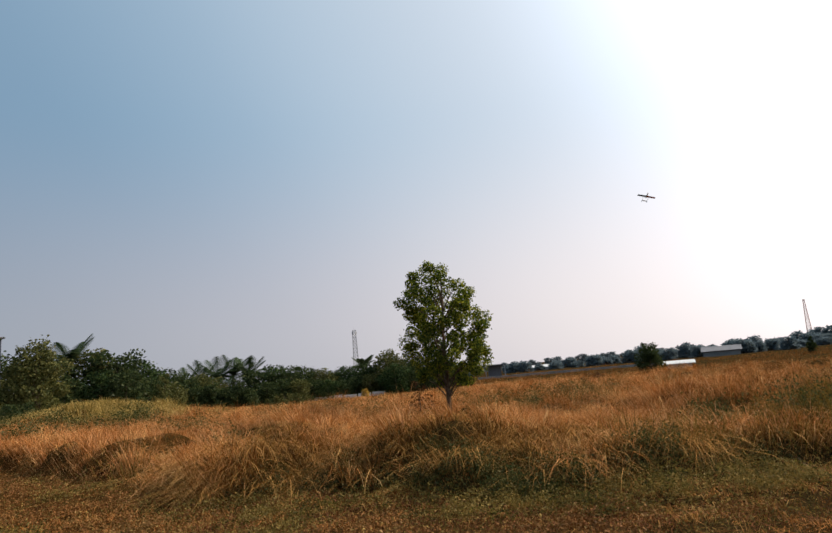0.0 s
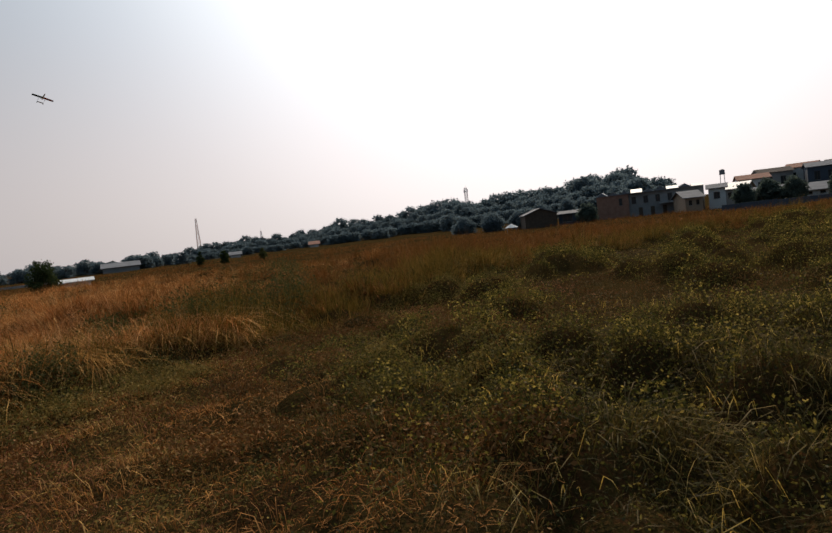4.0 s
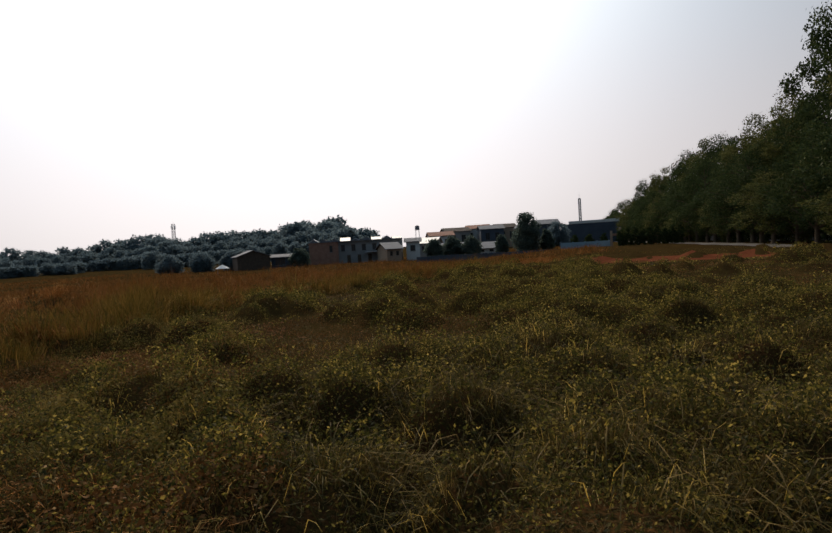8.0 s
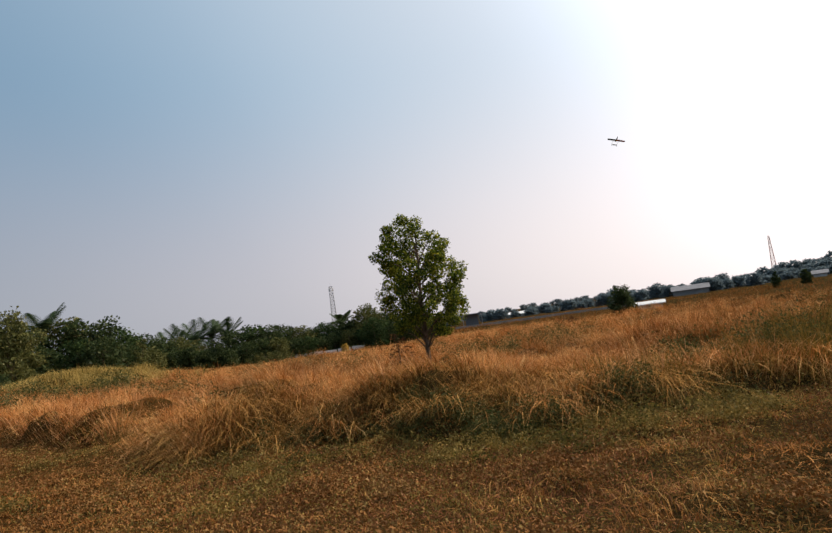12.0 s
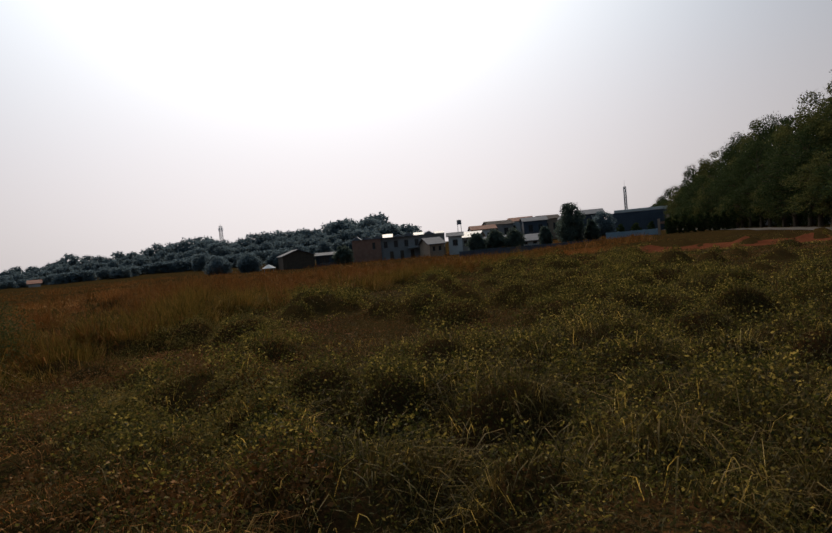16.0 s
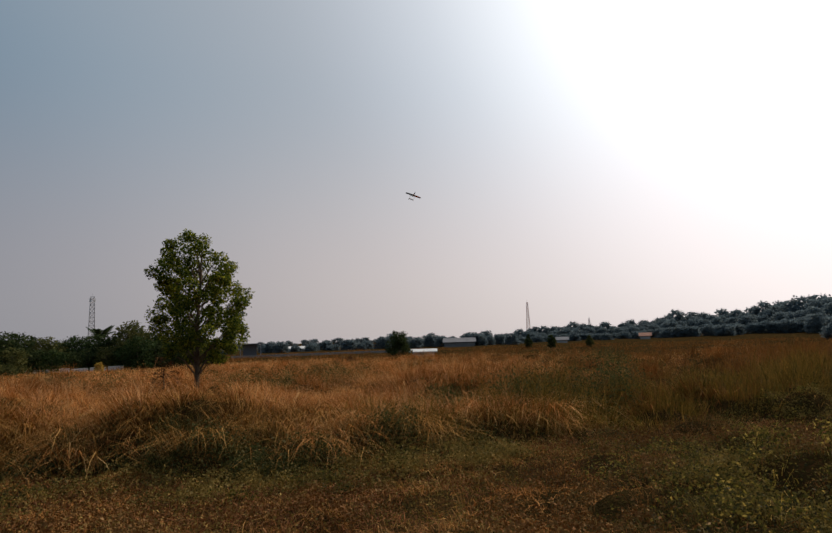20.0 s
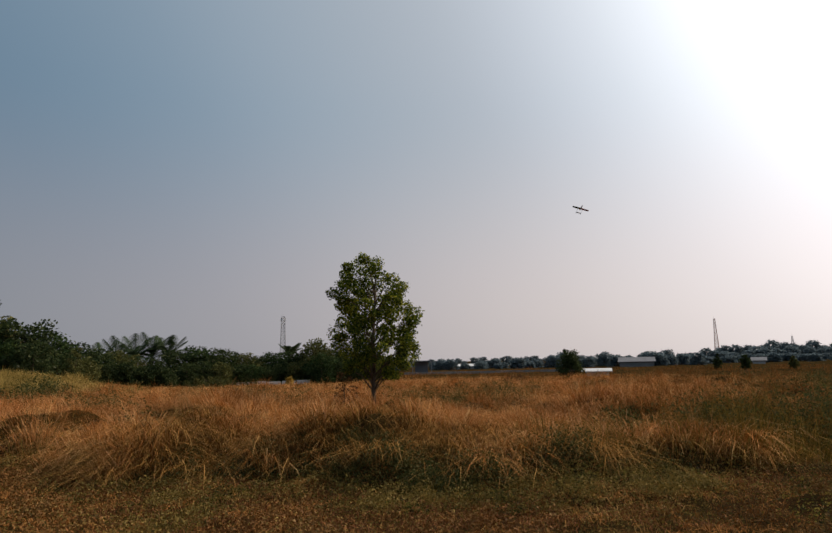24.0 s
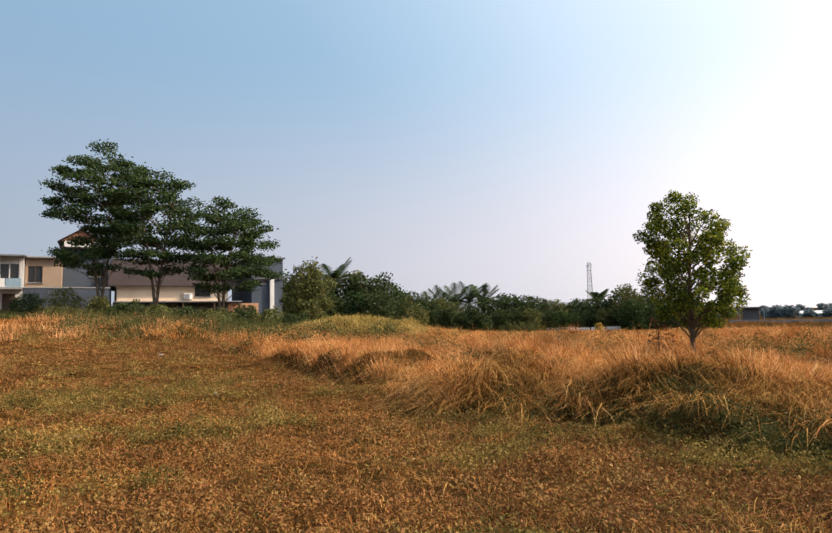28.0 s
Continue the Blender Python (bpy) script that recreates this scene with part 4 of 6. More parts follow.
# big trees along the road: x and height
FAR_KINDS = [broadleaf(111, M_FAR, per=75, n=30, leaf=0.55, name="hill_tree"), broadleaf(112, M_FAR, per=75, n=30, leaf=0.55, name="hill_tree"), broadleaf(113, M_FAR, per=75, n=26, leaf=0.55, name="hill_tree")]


def roadside(seed, h, mat, per=170, leaf=0.2):
    g = random.Random(seed)
    w = [g.uniform(2.2, 4.4) for _ in range(8)]
    prof = ((0.17 * h, 1.8, 1.8), (0.3 * h, w[0], w[1]), (0.5 * h, w[2] * 1.1, w[3] * 1.1), (0.72 * h, w[4], w[5]), (0.9 * h, w[6] * 0.7, w[7] * 0.7), (h, 0.7, 0.7))
    return tree("roadside_tree", lobes_in(prof, 60, seed, 0.95, 0.7), per, leaf, mat, M_BARK, 0.85 * h, 0.2, "dark green tree in a row along the road", seed=seed, limb_every=2)


ROAD_KINDS = [roadside(121, 10.0, M_LEAF_D), roadside(122, 10.0, M_LEAF_O), roadside(123, 10.0, M_LEAF_D), roadside(124, 10.0, M_LEAF_D)]
SKY_AZ = (95, 96.5, 98.5, 99.5, 101.3, 102.7, 104.2, 106.4, 108.9, 110.5, 111.8, 112.6, 114.5, 116.4, 124)
SKY_EL = (2.6, 3.5, 5.2, 6.3, 6.2, 7.9, 8.5, 9.4, 9.6, 11.0, 13.8, 16.2, 17.6, 18.4, 20)


def under_skyline(x, y, h):
    az, d = math.degrees(math.atan2(x, y)), math.hypot(x, y)
    return max(4.0, random.uniform(0.84, 1.04) * min(h, 1.5 + d * math.tan(radians(float(np.interp(az - 1.2, SKY_AZ, SKY_EL))))))


TALL_KINDS = [roadside(131, 10.0, M_LEAF_D, 420, 0.155), roadside(132, 10.0, M_LEAF_D, 420, 0.155), roadside(134, 10.0, M_LEAF_O, 420, 0.155)]
k = 0
for x in [*np.arange(24, 150, 4.6), *np.arange(152, 250, 7.0)]:
    h = 10.5 + 2.2 * math.sin(x * 1.7) + 1.5 * math.sin(x * 0.9) - (1.5 if x < 60 else 0) + random.uniform(-1.3, 1.3)
    h = under_skyline(x, -22.5, h)
    pz = float(land(x, -22.5))
    put(ROAD_KINDS[k % 4], Matrix.LocRotScale((x + random.uniform(-0.7, 0.7), -22.5 + random.uniform(-0.5, 0.5), pz - 0.1), Euler((0, 0, random.uniform(0, 6.28))), (*(random.uniform(0.95, 1.25),) * 2, h / 10 * random.uniform(0.82, 1.08))), "roadside row")
    k += 1
for x, h in ((22, 22), (29, 22.5), (36, 21.5), (42, 23), (48, 21.5), (54, 21.5), (60, 22.5), (67, 22.5), (73, 15.5), (76, 15.5), (82, 16), (89, 15.5), (98, 15.5), (108, 17.5), (118, 18.5), (128, 18), (140, 17), (155, 16), (168, 15), (182, 15), (198, 14), (216, 13), (238, 13)):
    h = under_skyline(x, -30, h * 1.12)
    put(TALL_KINDS[k % 3], Matrix.LocRotScale((x, -30 + random.uniform(-1, 1), -0.1), Euler((0, 0, random.uniform(0, 6.28))), (1.55, 1.55, h / 10)), "tall row behind the road", "very tall dark tree with an airy crown behind the road")
    k += 1

for x in np.arange(26, 150, 4.2):
    put(random.choice(VARIANTS), Matrix.LocRotScale((x + random.uniform(-1, 1), -34 + random.uniform(-1.5, 1.5), -0.2), Euler((0, 0, random.uniform(0, 6.28))), (1.1, 1.1, random.uniform(0.6, 0.85))), "undergrowth", "dark bushy undergrowth behind the tree row")
for x in np.arange(27, 150, 5.5):
    put(random.choice(VARIANTS), Matrix.LocRotScale((x + random.uniform(-1.5, 1.5), -24.6 + random.uniform(-0.7, 0.7), -0.2), Euler((0, 0, random.uniform(0, 6.28))), (0.75, 0.75, random.uniform(1.1, 1.5))), "roadside row", "bushy dark tree among the roadside trunks")

# the wooded hill and the far edge of the field: bearing, angle of the tops
HILL = ((1.5, 0.25), (3, 0.2), (6.4, 0.15), (7.6, 0.2), (10.4, 0.1), (11.6, 0.2), (13, 0.1), (14.5, 0.3), (16, 0.2), (18.3, 0.8), (20.4, 0.45), (21.8, 0.4), (24.1, 0.1), (25.6, 0.65), (26.8, 0.5), (28.3, 0.3), (30.2, 0.6), (32, 0.75), (33.4, 0.9), (35, 1.0), (36.5, 0.9), (37.8, 0.8), (39.4, 0.9), (41, 1.05), (42.5, 1.3), (44, 1.5), (46.2, 1.55), (48.4, 1.6), (50.7, 1.8), (52, 1.9), (54.2, 2.5), (55.4, 1.9), (56.7, 1.9), (58.9, 2.2), (61.1, 2.25), (62.9, 2.25), (64.7, 2.3), (66.5, 2.75), (68, 2.7), (69.3, 2.4), (70.3, 3.0), (71.3, 2.2), (72.9, 1.9), (74.5, 1.7))
HILL = [q for (a, e), (b, f) in zip(HILL, HILL[1:]) for q in ((a, e), ((a + b) / 2, (e + f) / 2 - 0.1))]
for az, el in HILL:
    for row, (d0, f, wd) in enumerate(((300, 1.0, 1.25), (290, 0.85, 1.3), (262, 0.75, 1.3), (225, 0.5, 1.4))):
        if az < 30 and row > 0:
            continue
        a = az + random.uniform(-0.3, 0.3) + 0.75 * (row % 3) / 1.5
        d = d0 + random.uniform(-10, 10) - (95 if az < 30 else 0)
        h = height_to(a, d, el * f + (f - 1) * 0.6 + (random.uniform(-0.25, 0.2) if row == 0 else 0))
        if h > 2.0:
            put(random.choice(FAR_KINDS), grown(a, d, h * 1.08, wd * min(1.4, max(1.0, 6 / h)), -0.6), "wooded hill", "distant tree on the wooded hill, haze blue in its leaf colour")

# the far side of the plain; its haze is painted into the leaf colour
M_HAZY = foliage("haze_tinted_leaf", ((0.15, (0.145, 0.184, 0.202)), (0.5, (0.194, 0.232, 0.247)), (0.85, (0.251, 0.281, 0.282))), 0.5, 0.05)
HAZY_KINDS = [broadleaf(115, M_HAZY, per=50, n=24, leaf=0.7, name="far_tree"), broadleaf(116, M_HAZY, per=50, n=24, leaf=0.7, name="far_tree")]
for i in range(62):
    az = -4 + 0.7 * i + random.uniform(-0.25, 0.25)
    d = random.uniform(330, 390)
    put(HAZY_KINDS[i % 2], grown(az, d, height_to(az, d, 0.16 + 0.14 * math.sin(i * 1.9) + random.uniform(-0.1, 0.16)) * 1.05, random.uniform(1.2, 1.9), -0.5), "far side of the plain", "distant tree at the far side of the plain, haze pale in its leaf colour")

# single bushes out in the field
tree("round_bush", lobes_in(((0.2, 0.85, 0.85), (0.9, 1.2, 1.2), (1.8, 1.15, 1.15), (2.6, 0.6, 0.6)), 44, 81, 0.42), 150, 0.13, M_LEAF_D, M_BARK, 1.8, 0.06, "round dark green bush standing alone in the field", "bush", at=facing(18.75, 52), seed=81)

# ---- masts ----
def lattice_mast(az, d, el, w0, w1, label, name="lattice_mast", mat=None, head=True):
    ob = new(name)
    ob.matrix_basis = facing(az, d)
    h = height_to(az, d, el)
    mat = mat or M_STEEL
    for sx, sy in ((-1, -1), (1, -1), (1, 1), (-1, 1)):
        part("leg", tubes_mesh("leg", [([(sx * w0 / 2, sy * w0 / 2, 0), (sx * w1 / 2, sy * w1 / 2, h)], [0.26, 0.2])], mat, 5), mat, ob)
    n = 14
    rods = []
    for i in range(n):
        z0, z1 = h * i / n, h * (i + 1) / n
        a, b = (w0 + (w1 - w0) * i / n) / 2, (w0 + (w1 - w0) * (i + 1) / n) / 2
        for s in (-1, 1):
            rods += [([(-a, s * a, z0), (b, s * b, z1)], [0.08, 0.08]), ([(a, s * a, z0), (-b, s * b, z1)], [0.08, 0.08]), ([(s * a, -a, z0), (s * b, b, z1)], [0.08, 0.08])]
            rods += [([(-b, s * b, z1), (b, s * b, z1)], [0.08, 0.08])]
    part("bracing", tubes_mesh("bracing", rods, mat, 4), mat, ob)
    if head:
        for i in range(6):
            a = i * 1.047
            part("panel_antenna", boxes((-0.25, 0.25, -0.12, 0.12, 0, 2.2), bevel=0.04), M_PAINT, ob, at=pose(math.cos(a) * (w1 / 2 + 0.5), math.sin(a) * (w1 / 2 + 0.5), h - 3.2, 0, 0, math.degrees(a) + 90))
    part("lightning_rod", tubes_mesh("lightning_rod", [([(0, 0, h - 0.5), (0, 0, h + 2.5)], [0.06, 0.02])], mat, 5), mat, ob)
    return tagged(ob, label, "mast")


M_PAINT = surface("white_paint", ((0.3, (0.62, 0.62, 0.60)), (0.7, (0.80, 0.79, 0.77))), 0.8, 10.0, 0.7, 0.15)
lattice_mast(-7.85, 420, 4.45, 4.0, 2.2, "grey steel lattice phone mast behind the treeline")
lattice_mast(31.0, 520, 3.1, 3.6, 0.9, "faded red and white lattice radio mast", mat=M_MAST_RED, head=False)
lattice_mast(36.5, 620, 1.4, 3.0, 0.8, "slim distant lattice mast on the hill", head=False)
lattice_mast(56.0, 420, 3.3, 2.4, 1.8, "steel phone mast on the wooded hill")
lattice_mast(93.3, 260, 3.6, 0.8, 0.8, "slim grey lattice pole near the warehouse", head=False)

# ---- palms, shrubs and the rest of the green ----
def palm(az, d, h, n, reach, label, seed):
    """A short trunk and arching fronds, each a midrib with two rows of leaflets."""
    g = random.Random(seed)
    ob = new("palm")
    ob.matrix_basis = facing(az, d)
    part("trunk", tubes_mesh("trunk", [([(0, 0, -0.1), (0.05, 0, h * 0.5), (0, 0.05, h - 0.62 * reach)], [0.3, 0.24, 0.2])], M_BARK, 8), M_BARK, ob)
    for i in range(n):
        a = i * 2.4 + g.uniform(-0.2, 0.2)
        rise = g.uniform(0.35, 1.25)
        V, T, ribs = [], [], []
        for j in range(25):
            t = j / 24
            rr = reach * t * (0.65 + 0.35 * (1 - rise))
            z = h - 0.62 * reach + reach * (0.95 * rise * t - (0.35 + 0.35 * (1 - rise)) * t * t)
            ribs.append((math.cos(a) * rr, math.sin(a) * rr, z))
        for j in range(2, 24):
            p, q = Vector(ribs[j]), Vector(ribs[j + 1])
            f = (q - p).normalized()
            for sd in (-1, 1):
                out = (f.cross(Vector((0, 0, 1))) * sd + f * 0.55 - Vector((0, 0, 0.28))).normalized()
                ln = reach * 0.34 * math.sin(math.pi * (0.12 + 0.82 * j / 24))
                b = len(V)
                V += [p - f * 0.07, p + f * 0.07, p + out * ln]
                T.append((b, b + 1, b + 2))
        fr = part("frond", raw_mesh("frond", V, None, T, M_PALM), M_PALM, ob)
        part("midrib", tubes_mesh("midrib", [(ribs[::6], [0.05, 0.04, 0.03, 0.02, 0.01])], M_PALM, 4), M_PALM, fr)
    return tagged(ob, label, "palm", "palms")


for az, d, el, n, r, sd in ((-31.9, 74, 4.6, 16, 3.2, 1), (-21.6, 95, 1.9, 16, 3.2, 2), (-20.3, 96, 2.2, 16, 3.5, 3), (-19.0, 97, 2.3, 16, 3.5, 4), (-17.6, 96, 2.1, 16, 3.3, 5), (-22.9, 96, 1.9, 14, 3.2, 7), (-7.2, 104, 1.7, 12, 2.6, 6)):
    palm(az, d - 2, height_to(az, d - 2, el) * 1.06, n, r * 1.15, "oil palm with arching dusty green fronds", sd)


def shrub(az, d, w, h, mat, label, seed, name="shrub", category="shrub", leaf=0.14, n=22, per=110):
    ls = lobes_in(((0.1, w * 0.8, w * 0.8), (h * 0.5, w, w), (h, w * 0.4, w * 0.4)), n, seed, min(w, h) * 0.34, 0.8)
    return tree(name, ls, per, leaf, mat, M_BARK, h * 0.7, 0.04, label, category, seed, at=facing(az, d), limb_every=3)


shrub(-66.5, 49, 1.9, 2.2, M_LEAF_O, "grey-green shrub against the grey wall", 201, leaf=0.18)
for i, (az, d, w, h) in enumerate(((-49.5, 41, 1.3, 1.3), (-47.2, 40, 1.0, 1.0), (-45.0, 40, 1.2, 0.9), (-42.5, 39, 1.5, 1.1), (-40.0, 40, 1.3, 1.3), (-37.6, 39, 1.7, 1.1), (-35.2, 38, 1.4, 1.0), (-54.5, 50, 1.8, 1.5), (-57.0, 51, 1.5, 1.2), (-51.8, 45, 1.0, 1.7))):
    shrub(az, d, w, h * (0.8 if -52 < az < -38 else 1.2), M_LEAF_O if i % 2 else M_LEAF_D, "low green shrub in the scrub below the houses", 210 + i)
for i in range(7):
    shrub(-22.2 + 0.75 * i, 80, 1.6, 2.0 + 0.4 * (i % 3), M_LEAF_D, "dark scrub at the foot of the palms", 290 + i, leaf=0.22)
shrub(-24.7, 60, 0.9, 3.6, M_LEAF_O, "slim olive-green columnar tree", 230, "columnar_tree", "tree")
shrub(-14.4, 80, 3.2, 1.3, M_SCRUB, "low olive thicket at the far side of the field", 231, leaf=0.2, n=34)
shrub(-7.2, 86, 0.7, 1.1, M_YELLOW, "small yellow-green shrub at the far field edge", 232)
shrub(-2.2, 20.9, 0.62, 1.3, M_LEAF_B, "half-dry brown shrub beside the lone tree", 233, leaf=0.07, n=18, per=42)
shrub(13.6, 36, 1.2, 0.7, M_LEAF_B, "rust-brown bush in the dry grass", 234, leaf=0.1)
shrub(30.9, 130, 0.9, 3.0, M_LEAF_D, "dark conical tree at the end of the field", 235, "columnar_tree", "tree", 0.25)
shrub(33.0, 130, 1.1, 2.8, M_LEAF_D, "dark conical tree at the end of the field", 236, "columnar_tree", "tree", 0.25)
shrub(36.4, 128, 0.9, 2.2, M_LEAF_O, "small olive tree at the end of the field", 237, "columnar_tree", "tree", 0.25)
for i, (az, el, d, w) in enumerate(((88.4, 2.5, 110, 2.9), (91.2, 1.5, 150, 3.4), (90.2, 0.9, 112, 1.4), (86.0, 0.6, 116, 1.5), (79.6, 0.5, 125, 2.2), (81.4, 0.7, 128, 2.6), (83.2, 0.6, 126, 2.2), (66.9, 0.4, 128, 2.4), (60.8, 0.5, 140, 3.0), (58.2, 0.5, 145, 3.2), (55.5, 0.4, 150, 3.2), (62.6, 0.9, 170, 3.0), (65.2, 1.1, 170, 3.2))):
    shrub(az, d, w, height_to(az, d, el), M_FAR if d > 139 else M_HAZED, "rounded dark tree among the village houses", 240 + i, "village_tree", "tree", 0.34, 60, 150)
for i, az in enumerate((92.7, 94.0, 95.3)):
    shrub(az, 108, 0.95, height_to(az, 108, 0.25), M_LEAF_D, "clipped conical shrub behind the blue wall", 260 + i, leaf=0.2)
for i in range(9):
    shrub(96.7 + i * 0.62, 96, 0.75, height_to(97, 96, 0.45 + 0.25 * (i % 3)), M_LEAF_D, "dark hedge shrub before the tree row", 270 + i, "hedge_shrub", leaf=0.2)

# ---- houses beyond the slope ----
M_GREY = surface("grey_render", ((0.3, (0.12, 0.12, 0.13)), (0.7, (0.175, 0.173, 0.18))), 0.4, 6.0, 0.9, 0.3)
# blue-grey render, its colour darkened for walls that stand in shade
M_BLUEGREY = surface("shade_blue_render", ((0.3, (0.0462, 0.059, 0.078)), (0.7, (0.0825, 0.101, 0.129))), 0.5, 6.0, 0.9, 0.3)
M_WHITEW = surface("weathered_white_wall", ((0.3, (0.50, 0.49, 0.47)), (0.7, (0.72, 0.71, 0.68))), 0.5, 8.0, 0.85, 0.2)
M_CREAM = surface("cream_wall", ((0.3, (0.683, 0.498, 0.345)), (0.7, (0.8, 0.642, 0.46))), 0.5, 8.0, 0.85, 0.2)
M_TAN = surface("tan_wall", ((0.3, (0.30, 0.21, 0.145)), (0.7, (0.41, 0.30, 0.215))), 0.5, 8.0, 0.9, 0.25)
M_CONC = surface("bare_concrete", ((0.3, (0.19, 0.19, 0.185)), (0.7, (0.30, 0.295, 0.285))), 0.6, 9.0, 0.9, 0.3)
M_TILE = surface("brown_roof_tiles", ((0.3, (0.026, 0.0162, 0.0143)), (0.7, (0.0484, 0.0306, 0.0262))), 0.8, 10.0, 0.85, 0.5)
M_TILE_R = surface("red_roof_tiles", ((0.3, (0.22, 0.09, 0.06)), (0.7, (0.36, 0.17, 0.11))), 0.8, 10.0, 0.85, 0.5)
M_TIN = surface("tin_sheet", ((0.3, (0.42, 0.43, 0.44)), (0.7, (0.62, 0.63, 0.63))), 0.6, 5.0, 0.6, 0.1, 0.6)
M_TIN_D = surface("dull_tin_sheet", ((0.3, (0.12, 0.125, 0.14)), (0.7, (0.22, 0.22, 0.23))), 0.6, 5.0, 0.85, 0.1, 0.0)
M_BRICK = surface("red_brick", ((0.3, (0.22, 0.11, 0.075)), (0.7, (0.37, 0.20, 0.14))), 1.2, 14.0, 0.9, 0.4)
M_ORANGE = surface("orange_plastic", ((0.3, (0.75, 0.13, 0.02)), (0.7, (0.85, 0.19, 0.03))), 1.0, 10.0, 0.4, 0.05)
M_BLUE = surface("pale_blue_paint", ((0.3, (0.19, 0.29, 0.36)), (0.7, (0.28, 0.39, 0.46))), 0.6, 8.0, 0.7, 0.15)
M_DARKWOOD = surface("dark_timber", ((0.3, (0.05, 0.035, 0.025)), (0.7, (0.11, 0.075, 0.05))), 2.0, 20.0, 0.8, 0.3)
M_GLASS = bpy.data.materials.new("window_glass")
M_GLASS.use_nodes = True
gb = M_GLASS.node_tree.nodes["Principled BSDF"]
gb.inputs["Base Color"].default_value, gb.inputs["Roughness"].default_value = (0.02, 0.024, 0.028, 1), 0.25


def wall_with_holes(x0, x1, y, t, z0, z1, holes):
    """A wall of thickness t from y backwards, in one piece, pierced by holes (x0, x1, z0, z1)."""
    xs = sorted({x0, x1, *(v for h in holes for v in h[:2])})
    zs = sorted({z0, z1, *(v for h in holes for v in h[2:])})
    bm, cache = bmesh.new(), {}

    def vert(i, k, s):
        if (i, k, s) not in cache:
            cache[i, k, s] = bm.verts.new((xs[i], y + t * s, zs[k]))
        return cache[i, k, s]

    def solid(i, k):
        if not (0 <= i < len(xs) - 1 and 0 <= k < len(zs) - 1):
            return False
        cx, cz = (xs[i] + xs[i + 1]) / 2, (zs[k] + zs[k + 1]) / 2
        return not any(a < cx < b and c < cz < d for a, b, c, d in holes)

    for i in range(len(xs) - 1):
        for k in range(len(zs) - 1):
            if not solid(i, k):
                continue
            ring = ((i, k), (i + 1, k), (i + 1, k + 1), (i, k + 1))
            for s in (0, 1):
                bm.faces.new([vert(a, b, s) for a, b in ring])
            for (p, q), (di, dk) in zip(zip(ring, ring[1:] + ring[:1]), ((0, -1), (1, 0), (0, 1), (-1, 0))):
                if not solid(i + di, k + dk):
                    bm.faces.new((vert(*p, 0), vert(*q, 0), vert(*q, 1), vert(*p, 1)))
    bmesh.ops.recalc_face_normals(bm, faces=bm.faces)
    return bm


def window(ob, a, b, c, d, y, frame_mat, bars=1, sill=True, curtain=False):
    w = part("window", boxes((a + 0.05, b - 0.05, y + 0.12, y + 0.14, c + 0.05, d - 0.05)), M_GLASS, ob, "dark reflecting window pane")
    f = 0.07
    fr = [(a, b, y + 0.06, y + 0.16, c, c + f), (a, b, y + 0.06, y + 0.16, d - f, d), (a, a + f, y + 0.06, y + 0.16, c + f, d - f), (b - f, b, y + 0.06, y + 0.16, c + f, d - f)]
    for i in range(bars):
        m = a + (b - a) * (i + 1) / (bars + 1)
        fr.append((m - f / 2, m + f / 2, y + 0.06, y + 0.16, c + f, d - f))
    part("frame", boxes(*fr), frame_mat, w)
    if sill:
        part("sill", boxes((a - 0.08, b + 0.08, y - 0.1, y + 0.1, c - 0.08, c - 0.004), bevel=0.015), M_CONC, w)


def shell(ob, x0, x1, y0, y1, z0, z1, mat, holes=(), t=0.2, frame_mat=None, bars=1):
    """Four walls with the openings of the front one glazed."""
    part("front_wall", wall_with_holes(x0, x1, y0, t, z0, z1, holes), mat, ob)
    part("side_wall", boxes((x0, x0 + t, y0 + t, y1 - t, z0, z1)), mat, ob)
    part("side_wall", boxes((x1 - t, x1, y0 + t, y1 - t, z0, z1)), mat, ob)
    part("back_wall", boxes((x0, x1, y1 - t, y1, z0, z1)), mat, ob)
    for h in holes:
        window(ob, *h, y0, frame_mat or M_DARKWOOD, bars)


